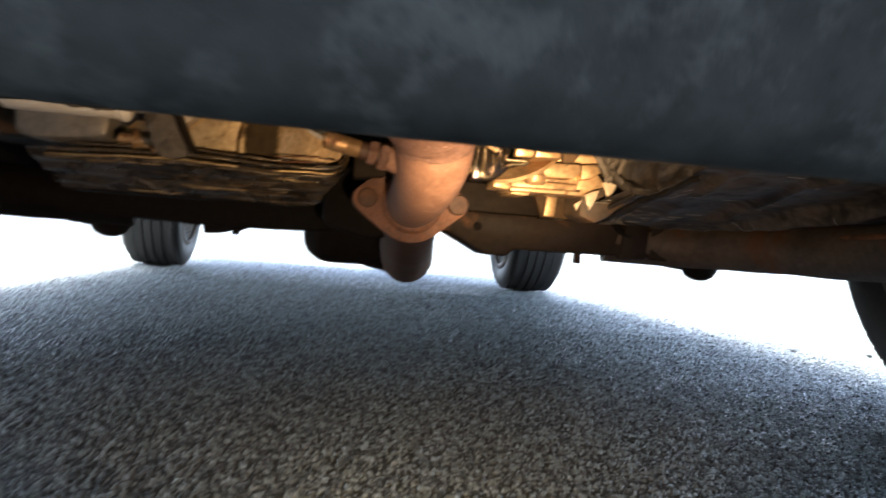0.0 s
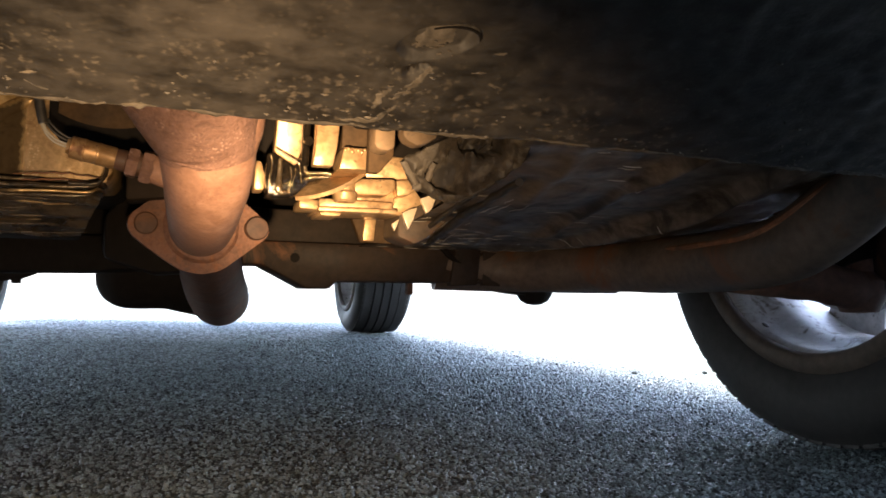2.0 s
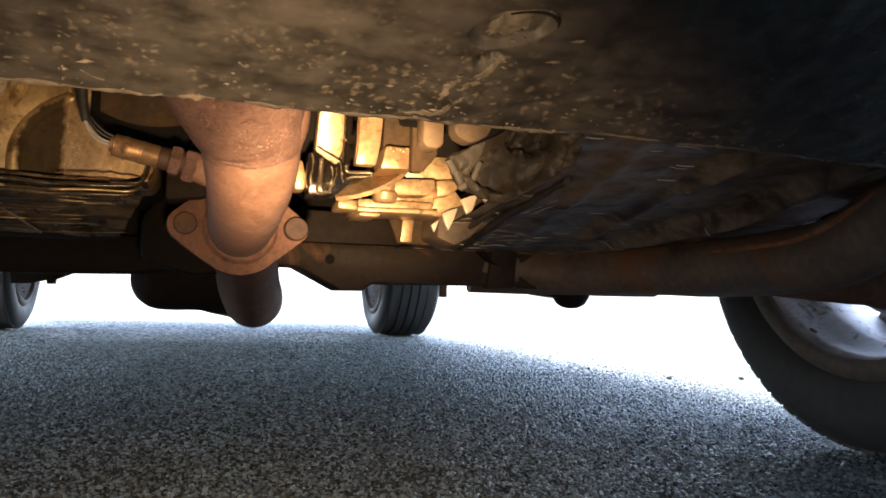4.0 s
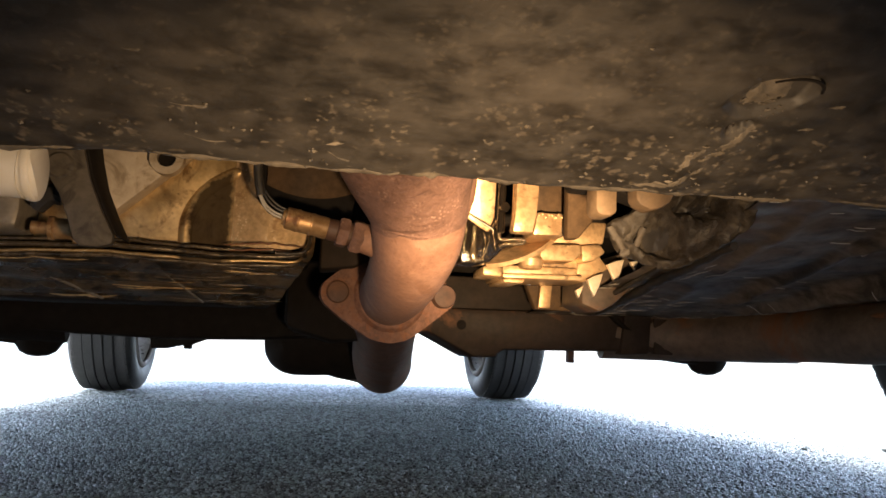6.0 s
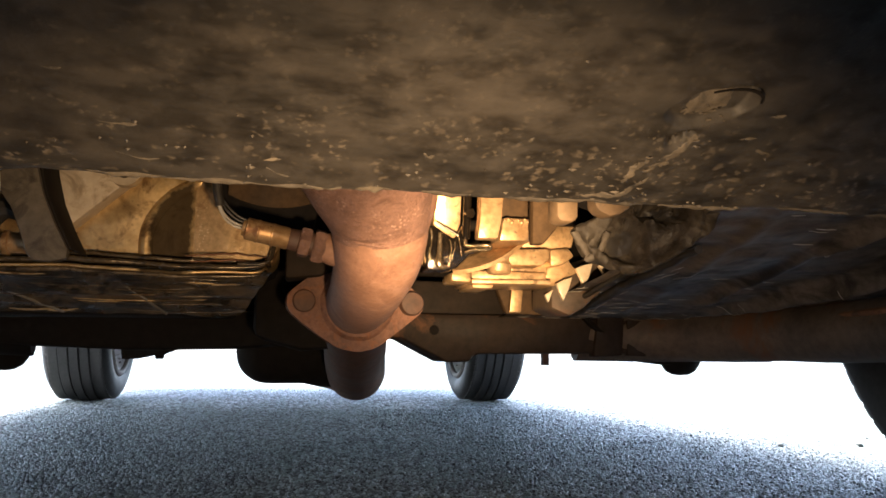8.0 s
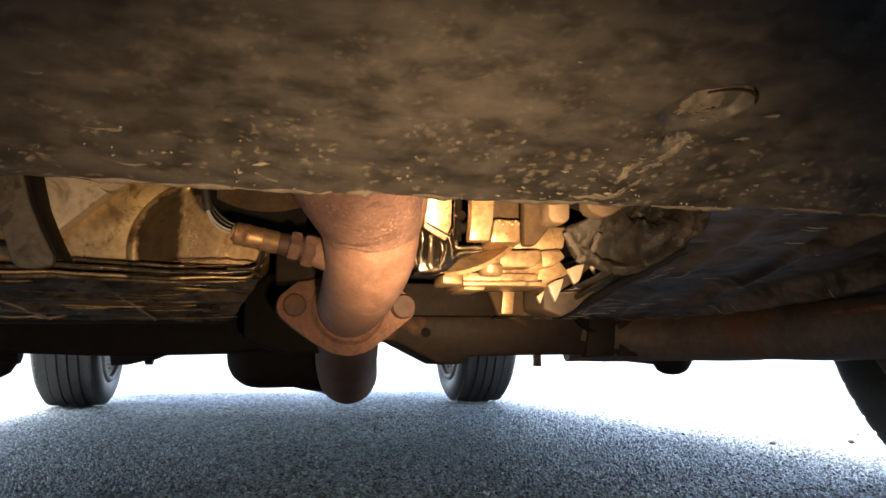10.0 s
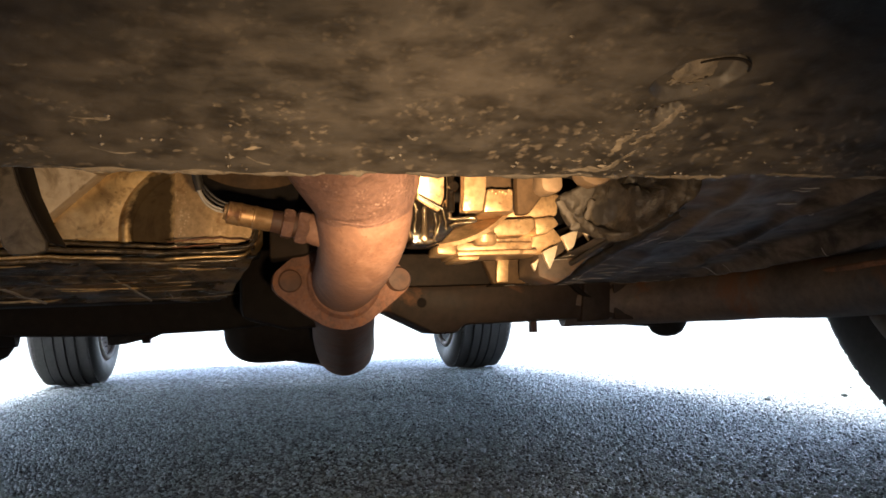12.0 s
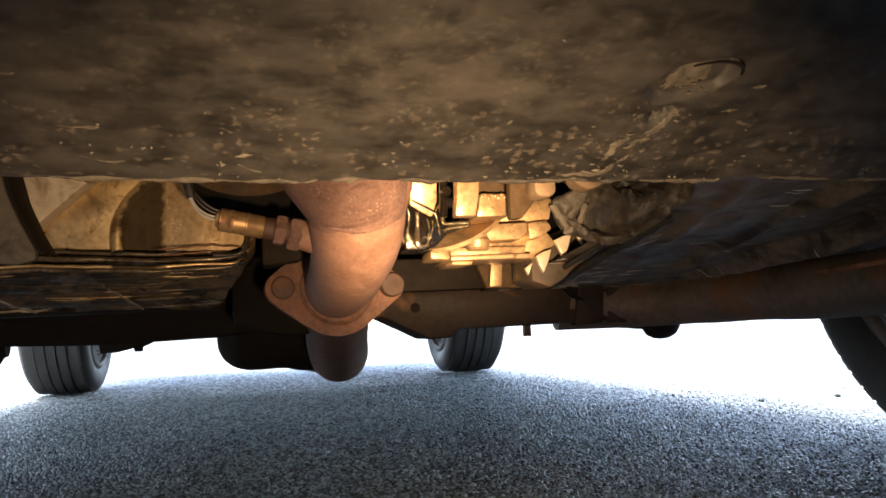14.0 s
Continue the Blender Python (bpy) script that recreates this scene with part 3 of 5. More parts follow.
for v in bm.verts:
    v.co.z = 0.2455 + 0.372 * (0.512 - v.co.y) + 0.0018 * noise.noise((v.co.x * 7, v.co.y * 9, 2)) - 0.0002
for a, b in zip(rows, rows[1:]):
    bm.faces.new((a[0], b[0], b[1], a[1]))
part("recess_arc", solid(bm, 0.0005), M_BLACK, shield_ob, "dark arc for the shade under the recess edge", 60)
rng = random.Random(3)
bm = bmesh.new()
for k in range(120):
    if k < 24:
        x, y = 0.0945 + rng.gauss(0, 0.006), 0.4595 + rng.gauss(0, 0.0018)
    else:
        y = rng.uniform(0.463, 0.509)
        x = 0.0800 + rng.gauss(0, 0.011) + 0.5 * max(0, 0.478 - y)
    q = Matrix.Translation(under_shield(x, y, 0.0001)) @ Matrix.Rotation(rng.uniform(0, 3), 4, "Z") @ Matrix.Diagonal((rng.uniform(0.6, 2.2), rng.uniform(0.6, 1.2), 0.5, 1))
    bmesh.ops.create_icosphere(bm, subdivisions=1, radius=0.00025 + 0.0009 * rng.random() ** 3, matrix=q)
roughen(bm, 0.0007, 400)
tagged(part("mud_crust", bm, M_MUD, shield_ob, "crumbled pale mud crust", 40), kind="stuff")


def chips():
    bm = bmesh.new()
    rng = random.Random(5)
    # a few broad flakes
    for k in range(12):
        x, y = rng.uniform(-0.27, 0.36), 0.506 - 0.05 * rng.random() ** 1.3
        rx, ry, n, lean = rng.uniform(0.0012, 0.0042), rng.uniform(0.0006, 0.0014), 14, rng.uniform(-0.35, 0.35)
        ring = []
        for i in range(n):
            a = 2 * math.pi * i / n
            q = 0.75 + 0.6 * noise.noise((math.cos(a) * 1.4 + k * 7, math.sin(a) * 1.4, 4))
            dx = rx * q * math.cos(a)
            ring.append(bm.verts.new(under_shield(x + dx, y + ry * q * math.sin(a) + dx * lean, 0.0001)))
        mid = bm.verts.new(under_shield(x, y, 0.0007))
        for i in range(n):
            bm.faces.new((ring[i], ring[(i + 1) % n], mid))
    for k in range(300):
        x = rng.uniform(-0.28, 0.42)
        d = min(0.10, rng.expovariate(1 / 0.017))
        y = 0.510 - d
        if noise.noise((x * 24, y * 40, 2)) < -0.02:
            continue
        z = under_shield(x, y, 0.0003).z
        r = rng.uniform(0.0003, 0.0007) + 0.0007 * rng.random() ** 5
        n, stretch = rng.randint(6, 9), rng.choice((0.9, 1.1, 1.4, 1.8, 2.6))
        ring = [bm.verts.new((x + r * stretch * rng.uniform(0.8, 1.2) * math.cos(2 * math.pi * i / n), y + r * rng.uniform(0.6, 1.2) * math.sin(2 * math.pi * i / n),
                              z - 0.372 * r * rng.uniform(0.6, 1.2) * math.sin(2 * math.pi * i / n))) for i in range(n)]
        tip = bm.verts.new((x, y - 0.0003, z - 0.0008))
        for i in range(n):
            bm.faces.new((ring[i], ring[(i + 1) % n], tip))
    return bm


tagged(part("dried_mud", chips(), M_CHIP, shield_ob, "pale flecks of dried mud", 20), kind="stuff")


# plain body that shades the ground
def body_shell():
    bm = bmesh.new()

    def arch(cy, r=0.385, zb=0.275, n=10):
        a0 = math.asin((zb - 0.33) / r)
        return [(cy + r * math.cos(math.pi - a0 - (math.pi - 2 * a0) * i / n), 0.33 + r * math.sin(math.pi - a0 - (math.pi - 2 * a0) * i / n)) for i in range(n + 1)]
    side = [(0.30, 0.28), (0.42, 0.275)] + arch(0.89) + arch(3.48) + [(4.05, 0.26), (4.22, 0.40), (4.25, 0.85), (4.2, 1.05), (3.95, 1.55), (3.5, 1.68),
            (2.2, 1.70), (1.75, 1.62), (1.1, 1.12), (0.25, 0.92), (0.06, 0.70), (0.2, 0.45)]
    for s in (-1, 1):
        a = [bm.verts.new((s * 0.62, y, z)) for y, z in side]
        b = [bm.verts.new((s * (0.905 - 0.20 * max(0, z - 0.95) - 0.22 * max(0, 0.45 - y)), y, z)) for y, z in side]
        bm.faces.new(a)
        bm.faces.new(b)
        for i in range(len(a)):
            j = (i + 1) % len(a)
            bm.faces.new((a[i], a[j], b[j], b[i]))
    mid = [(0.25, 0.60), (1.0, 0.60), (1.12, 0.46), (1.45, 0.30), (3.1, 0.28), (3.25, 0.42), (3.75, 0.42), (4.1, 0.32), (4.2, 0.40), (4.25, 0.85),
           (4.2, 1.05), (3.95, 1.55), (3.5, 1.68), (2.2, 1.70), (1.75, 1.62), (1.1, 1.12), (0.25, 0.92), (0.06, 0.72)]
    a = [bm.verts.new((-0.62, y, z)) for y, z in mid]
    b = [bm.verts.new((0.62, y, z)) for y, z in mid]
    bm.faces.new(a)
    bm.faces.new(b)
    for i in range(len(a)):
        j = (i + 1) % len(a)
        bm.faces.new((a[i], a[j], b[j], b[i]))
    return bm


part("body", body_shell(), M_PAINT, car, "plain dark grey painted body", 30)
for s in (-1, 1):
    part("sill", box((s * 0.80 - 0.05, 1.30, 0.245), (s * 0.80 + 0.05, 3.05, 0.32), 0.015), M_BLACK, car)


# wheels: axle along x, the inner face towards the middle of the car
def wheel(x, y, s):
    m = pose(x, y, 0.3095, 0, 90 * s, 0)     # z of the pose points outwards
    hub = part("wheel", lathe([(0, -0.055), (0.035, -0.055), (0.04, -0.045), (0.125, -0.045), (0.125, -0.022), (0.06, -0.018), (0.06, 0.03), (0, 0.03)], m, 40),
               M_DARKRUST, car, "rusty hub and brake disc")
    prof = [(0.205, -0.094), (0.217, -0.101), (0.237, -0.1105), (0.262, -0.1125), (0.284, -0.107), (0.298, -0.097), (0.3060, -0.084)]
    for k in range(5):
        c = -0.068 + 0.034 * k
        prof += [(0.3105 - 1.2 * c * c, c - 0.0135), (0.3115 - 1.2 * c * c, c + 0.0135)]
        if k < 4:
            prof += [(0.3035, c + 0.0145), (0.3035, c + 0.0195)]
    prof += [(0.3060, 0.084), (0.298, 0.097), (0.284, 0.107), (0.262, 0.1125), (0.237, 0.1105), (0.217, 0.101), (0.205, 0.094)]
    bm = lathe(prof, m, 96)
    # flattened foot
    for v in bm.verts:
        if v.co.z < 0.001:
            v.co.z = 0.001 - (0.001 - v.co.z) * 0.1
    part("tyre", bm, M_TYRE, hub, "black rubber tyre with circumferential grooves", 40)
    # small tread blocks along both shoulders
    blocks = bmesh.new()
    for k in range(72):
        a = 2 * math.pi * k / 72
        for side in (-1, 1):
            q = m @ Matrix.Rotation(a, 4, "Z") @ Matrix.Translation((0.3020, 0, side * 0.0868))
            bmesh.ops.create_cube(blocks, size=1, matrix=q @ Matrix.Diagonal((0.0066, 0.021, 0.009, 1)))
    tagged(part("tread_edge", blocks, M_TYRE, hub, "", 10), kind="stuff")
    rim = lathe([(0.2030, -0.1000), (0.2000, -0.0990), (0.1970, -0.0960), (0.1935, -0.0860), (0.191, -0.06), (0.180, -0.045), (0.179, 0.02),
                 (0.188, 0.045), (0.193, 0.08), (0.203, 0.094), (0.210, 0.095)], m, 64)
    part("rim", rim, M_RIM, hub, "dull silver rim, dusty on the inside", 40)
    lip = lathe([(0.2230, -0.1030), (0.2190, -0.1085), (0.2110, -0.1120), (0.2040, -0.1115), (0.1995, -0.1075), (0.1980, -0.1020), (0.1985, -0.0950)], m, 64)
    part("rim_lip", lip, M_LIP, hub, "brown stained bead and rim lip", 50)
    # dark flattened beads that stand for the holes in the rim
    for a, w in ((-0.70, 0.7), (-0.42, 1.9), (-0.24, 1.1), (-0.10, 0.8), (0.85, 1.0), (2.3, 1.2), (3.9, 1.0)):
        q = m @ Matrix.Rotation(a - s * 0.35, 4, "Z") @ Matrix.Translation((0.1925, 0, -0.0840)) @ Matrix.Diagonal((0.25, w, 0.7, 1))
        spot = bmesh.new()
        bmesh.ops.create_icosphere(spot, subdivisions=2, radius=0.006, matrix=q)
        part("rim_spot", spot, M_RUBBER, hub, "", 60)
    disc = bmesh.new()
    n = 5
    for k in range(n):
        q = m @ Matrix.Rotation(2 * math.pi * (k + 0.3) / n, 4, "Z")
        pts = [(0.05, -0.045), (0.12, -0.035), (0.187, -0.05), (0.187, 0.05), (0.12, 0.035), (0.05, 0.045)]
        lowr = [disc.verts.new(q @ Vector((px, py, 0.02 + 0.02 * (px / 0.19)))) for px, py in pts]
        upr = [disc.verts.new(q @ Vector((px, py, 0.05 + 0.02 * (px / 0.19)))) for px, py in pts]
        disc.faces.new(lowr)
        disc.faces.new(upr)
        for i in range(6):
            j = (i + 1) % 6
            disc.faces.new((lowr[i], lowr[j], upr[j], upr[i]))
    part("spokes", disc, M_RIM, hub, "", 30)
    plate = lathe([(0.06, -0.03), (0.145, -0.036), (0.15, -0.03), (0.15, -0.026), (0.06, -0.024)], m, 40, None, True)
    part("splash_plate", plate, M_RIM, hub, "pale stained brake splash plate")


for wx, wy in ((0.812, 0.918), (-0.812, 0.918), (0.760, 3.41), (-0.760, 3.41)):
    wheel(wx, wy, 1 if wx > 0 else -1)


# front subframe: a pressed cross beam whose arms sweep forward and up to the rails
def subframe_beam():
    low = [(0.045, 0.200), (0.086, 0.204), (0.103, 0.204), (0.165, 0.173), (0.198, 0.1735), (0.205, 0.184), (0.41, 0.187), (0.50, 0.180), (0.60, 0.177), (0.66, 0.178)]
    high = [(0.66, 0.246), (0.50, 0.240), (0.41, 0.234), (0.36, 0.237), (0.27, 0.239), (0.10, 0.238), (0.045, 0.237)]
    return slab(low + high, 1.255, 1.36, 0.008)


def subframe_far_half():
    low = [(-0.62, 0.187), (-0.41, 0.189), (-0.24, 0.184), (-0.115, 0.187), (0.044, 0.200)]
    return slab(low + [(0.044, 0.237), (-0.10, 0.236), (-0.62, 0.236)], 1.257, 1.36, 0.008)


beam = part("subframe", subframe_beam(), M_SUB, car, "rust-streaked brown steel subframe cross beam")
# far half and upper plates are darkened: their shade is in the colour
part("shaded_half", subframe_far_half(), M_BLACK, beam, "half of the beam blackened for its shade")
part("upper_plate", slab([(-0.62, 0.235), (0.03, 0.235), (0.03, 0.285), (-0.62, 0.29)], 1.285, 1.37, 0.006), M_BLACK, beam)
part("upper_plate", slab([(0.034, 0.235), (0.30, 0.235), (0.29, 0.262), (0.20, 0.283), (0.034, 0.285)], 1.268, 1.37, 0.006), M_SUBDARK, beam)
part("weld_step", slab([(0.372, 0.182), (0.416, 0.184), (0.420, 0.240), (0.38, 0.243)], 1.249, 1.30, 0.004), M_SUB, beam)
# black pieces that stand for the shade in the hole and the slit
part("drain_hole", lathe([(0, 0), (0.0062, 0), (0.0066, 0.0015), (0, 0.0015)], pose(0.147, 1.2548, 0.2155, 90), 20), M_BLACK, beam, "black disc for a round hole")
part("slit", slab([(0.349, 0.2415), (0.362, 0.2415), (0.372, 0.2300), (0.381, 0.2215), (0.389, 0.2160), (0.378, 0.2180), (0.367, 0.2250), (0.358, 0.2345)], 1.2465, 1.27, 0.0005), M_BLACK, beam, "black plate for a torn slit")


# rusted shoulder of the beam, a pressed ridge below its upper edge
bm = slab([(0.425, 0.212), (0.655, 0.208), (0.655, 0.229), (0.425, 0.231)], 1.2525, 1.27, 0.0015)
part("rust_ridge", bm, M_RUSTBAND, beam, "orange rusted ridge")
bm = slab([(0.424, 0.1845), (0.452, 0.1835), (0.452, 0.2335), (0.424, 0.2345)], 1.2515, 1.28, 0.001)
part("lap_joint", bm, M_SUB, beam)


def sweep_arm(s):
    pts = []
    for x, y, z in ((0.36, 1.292, 0.2115), (0.47, 1.27, 0.212), (0.565, 1.15, 0.214), (0.598, 1.00, 0.216), (0.600, 0.89, 0.220), (0.602, 0.82, 0.232), (0.604, 0.76, 0.262), (0.605, 0.70, 0.306), (0.608, 0.64, 0.36)):
        pts.append((x * s, y, z, 0.036))
    bm = tube(pts, 16, 8)
    for v in bm.verts:
        # pressed, flat-sided section
        v.co.z += 0.002 * noise.noise(v.co * 14)
    return bm


# the left arm and seam are black for the shade on that side
for s in (1, -1):
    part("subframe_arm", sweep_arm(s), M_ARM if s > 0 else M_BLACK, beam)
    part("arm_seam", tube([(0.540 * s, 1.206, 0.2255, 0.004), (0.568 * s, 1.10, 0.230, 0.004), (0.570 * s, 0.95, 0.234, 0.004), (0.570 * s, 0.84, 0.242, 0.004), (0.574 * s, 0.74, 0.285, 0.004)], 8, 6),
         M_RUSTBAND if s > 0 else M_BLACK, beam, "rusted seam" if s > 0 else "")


def control_arm(s):
    bm = tube([(0.59 * s, 1.02, 0.214, 0.022), (0.625 * s, 0.94, 0.205, 0.025), (0.665 * s, 0.885, 0.199, 0.025), (0.705 * s, 0.868, 0.190, 0.022), (0.74 * s, 0.872, 0.186, 0.024)], 16, 8)
    lathe([(0, -0.026), (0.020, -0.024), (0.027, -0.010), (0.027, 0.012), (0.017, 0.022), (0.013, 0.05), (0, 0.05)], pose(0.742 * s, 0.875, 0.186), 20, bm)
    roughen(bm, 0.002, 40)
    return bm


for s in (1, -1):
    part("control_arm", control_arm(s), M_DARKRUST, car, "rusty lower control arm with ball joint")
    part("driveshaft", tube([(0.30 * s, 0.93, 0.33, 0.016), (0.70 * s, 0.92, 0.33, 0.016)], 14, 2), M_DARKRUST, car)
    part("steering_knuckle", tube([(0.742 * s, 0.880, 0.215, 0.024), (0.735 * s, 0.895, 0.255, 0.040), (0.722 * s, 0.915, 0.32, 0.050), (0.71 * s, 0.92, 0.39, 0.045), (0.69 * s, 0.92, 0.50, 0.028)], 14, 5), M_BLACK, car)


# rounded mounts that hang below the beam
def mount(x, y):
    bm = lathe([(0, -0.034), (0.012, -0.0325), (0.022, -0.027), (0.029, -0.016), (0.0315, -0.002), (0.0315, 0.03), (0, 0.03)], pose(x, y, 0.190), 28)
    slab([(x - 0.075, 0.186), (x - 0.058, 0.1755), (x - 0.02, 0.1715), (x - 0.02, 0.205), (x - 0.08, 0.205)], y - 0.02, y + 0.03, 0.004, 0, bm)
    return bm


part("bush_mount", mount(0.537, 1.315), M_BLACK, car, "black rounded bush mount")
part("bush_mount", mount(-0.400, 1.315), M_BLACK, car, "black rounded bush mount")
part("hanger_pin", slab([(0.352, 0.19), (0.3615, 0.19), (0.3615, 0.168), (0.352, 0.168)], 1.405, 1.42, 0.001), M_DARKRUST, car)
part("hanger_tab", slab([(-0.30, 0.20), (-0.295, 0.170), (-0.272, 0.171), (-0.247, 0.177), (-0.246, 0.171), (-0.236, 0.171), (-0.235, 0.178), (-0.215, 0.186), (-0.2, 0.2)], 1.51, 1.53, 0.001), M_BLACK, car)


# exhaust: cone, downpipe bend, two-bolt flange, front pipe and resonator
def downpipe():
    bm = tube([(0.0250, 0.768, 0.318, 0.0320), (0.0210, 0.772, 0.299, 0.0352), (0.0160, 0.778, 0.281, 0.0358), (0.0162, 0.786, 0.2690, 0.0352), (0.0168, 0.799, 0.2585, 0.0338), (0.0166, 0.825, 0.2480, 0.0322),
               (0.0164, 0.87, 0.2390, 0.0310), (0.0164, 0.92, 0.2330, 0.0303), (0.0165, 0.967, 0.2305, 0.0300)], 48, 10)
    roughen(bm, 0.0004, 60)
    return bm


exhaust = part("exhaust_pipe", downpipe(), M_PIPE, car, "salmon-brown rusted exhaust downpipe bend", 60)


def cone():
    bm = tube([(-0.016, 0.712, 0.40, 0.069), (-0.012, 0.724, 0.37, 0.067), (-0.005, 0.738, 0.342, 0.061), (0.002, 0.751, 0.317, 0.052),
               (0.009, 0.764, 0.297, 0.0435), (0.014, 0.775, 0.284, 0.0385), (0.0158, 0.781, 0.2755, 0.0362)], 48, 10)
    roughen(bm, 0.0010, 70)
    return bm


part("catalyst_cone", cone(), M_CONE, exhaust, "pitted dark rust catalyst outlet cone", 60)


def weld():
    bm = bmesh.new()
    ring = []
    for k in range(97):
        a = 2 * math.pi * k / 96
        c = math.cos(a)
        w = 0.0007 * noise.noise((a * 7, 0, 0))
        # the seam climbs on the outer side of the bend
        rise = 0.020 * max(0.0, c) ** 1.6
        ring.append((0.0155 + 0.0004 * rise / 0.02 + (0.0362 + 0.12 * rise) * c, 0.782 - 0.35 * rise + (0.0362 + w) * 0.88 * math.sin(a), 0.2735 + rise + (0.0362 + w) * 0.47 * math.sin(a),
                     0.0012 + 0.0009 * noise.noise((a * 9, 3, 0))))
    return tube(ring, 8, 1, True, bm, False)


part("weld_bead", weld(), M_CONE, exhaust, "", 80)
FL = pose(0.0165, 0.970, 0.2302, 90, 0, 6)      # its z axis points forward out of the flange


def flange():
    bm = bmesh.new()
    n, out = 56, []
    for k in range(n):
        a = 2 * math.pi * k / n
        # hull of two ears and a round middle
        best = max(math.cos(a) * cx + math.sin(a) * cy + r for cx, cy, r in ((-0.0512, 0, 0.0160), (0.0520, 0, 0.0132), (0.0, 0, 0.0458)))
        out.append((a, best))
    pts = []
    for i, (a, hgt) in enumerate(out):
        # outline from the support function
        b0, b1 = out[i - 1][1], out[(i + 1) % n][1]
        dh = (b1 - b0) / (4 * math.pi / n)
        pts.append((hgt * math.cos(a) - dh * math.sin(a), hgt * math.sin(a) + dh * math.cos(a)))
    a = [bm.verts.new(FL @ Vector((x, y, 0.006))) for x, y in pts]
    b = [bm.verts.new(FL @ Vector((x, y, -0.006))) for x, y in pts]
    bm.faces.new(a)
    bm.faces.new(list(reversed(b)))
    for i in range(n):
        j = (i + 1) % n
        bm.faces.new((a[i], a[j], b[j], b[i]))
    bevel_all(bm, 0.0022, 2, 50)
    lathe([(0.029, 0.005), (0.0365, 0.005), (0.0350, 0.0075), (0.0322, 0.0110), (0.029, 0.012)], FL, 40, bm)
    roughen(bm, 0.0006, 120)
    return bm


part("flange", flange(), M_FLANGE, exhaust, "orange-brown rusted two-bolt flange")
part("flange_bolt", lathe([(0, 0.005), (0.0108, 0.005), (0.0108, 0.0075), (0.0096, 0.0092), (0.0035, 0.0098), (0, 0.0098)], FL @ pose(-0.0512, 0.0008, 0), 28), M_DARKRUST, exhaust, "rusted round bolt head")
part("flange_bolt", lathe([(0, 0.004), (0.0116, 0.004), (0.0118, 0.0130), (0.0106, 0.0155), (0.0040, 0.0162), (0, 0.0162)], FL @ pose(0.0520, 0.0010, 0), 28), M_DARKRUST, exhaust, "thick rusted bolt head")


def front_pipe():
    bm = tube([(0.0165, 0.974, 0.2290, 0.0305), (0.021, 1.03, 0.221, 0.033), (0.030, 1.12, 0.205, 0.036), (0.042, 1.26, 0.178, 0.040), (0.054, 1.37, 0.159, 0.0425), (0.056, 1.43, 0.158, 0.0425),
               (0.040, 1.49, 0.165, 0.0415), (0.0, 1.53, 0.172, 0.041)], 32, 8)
    return bm


part("front_pipe", front_pipe(), M_DARKRUST, exhaust, "dark rusted front pipe below the flange", 60)


def resonator():
    bm = tube([(-0.1175, 1.40, 0.186, 0.004), (-0.1150, 1.40, 0.186, 0.018), (-0.107, 1.40, 0.186, 0.032), (-0.093, 1.40, 0.186, 0.0425), (-0.078, 1.40, 0.186, 0.0470), (-0.06, 1.40, 0.186, 0.048), (-0.02, 1.40, 0.186, 0.0475), (0.005, 1.40, 0.184, 0.05), (0.03, 1.40, 0.184, 0.05)], 36, 5)
    return bm


part("resonator", resonator(), M_BLACK, exhaust, "black exhaust resonator", 60)
# the bracket's black carries the shade left of the flange
part("mount_bracket", slab([(-0.085, 0.20), (-0.085, 0.25), (-0.055, 0.285), (0.01, 0.30), (0.03, 0.25), (0.03, 0.19), (-0.03, 0.185)], 1.11, 1.25, 0.01), M_BLACK, car, "engine mount bracket, black for the shade around it")


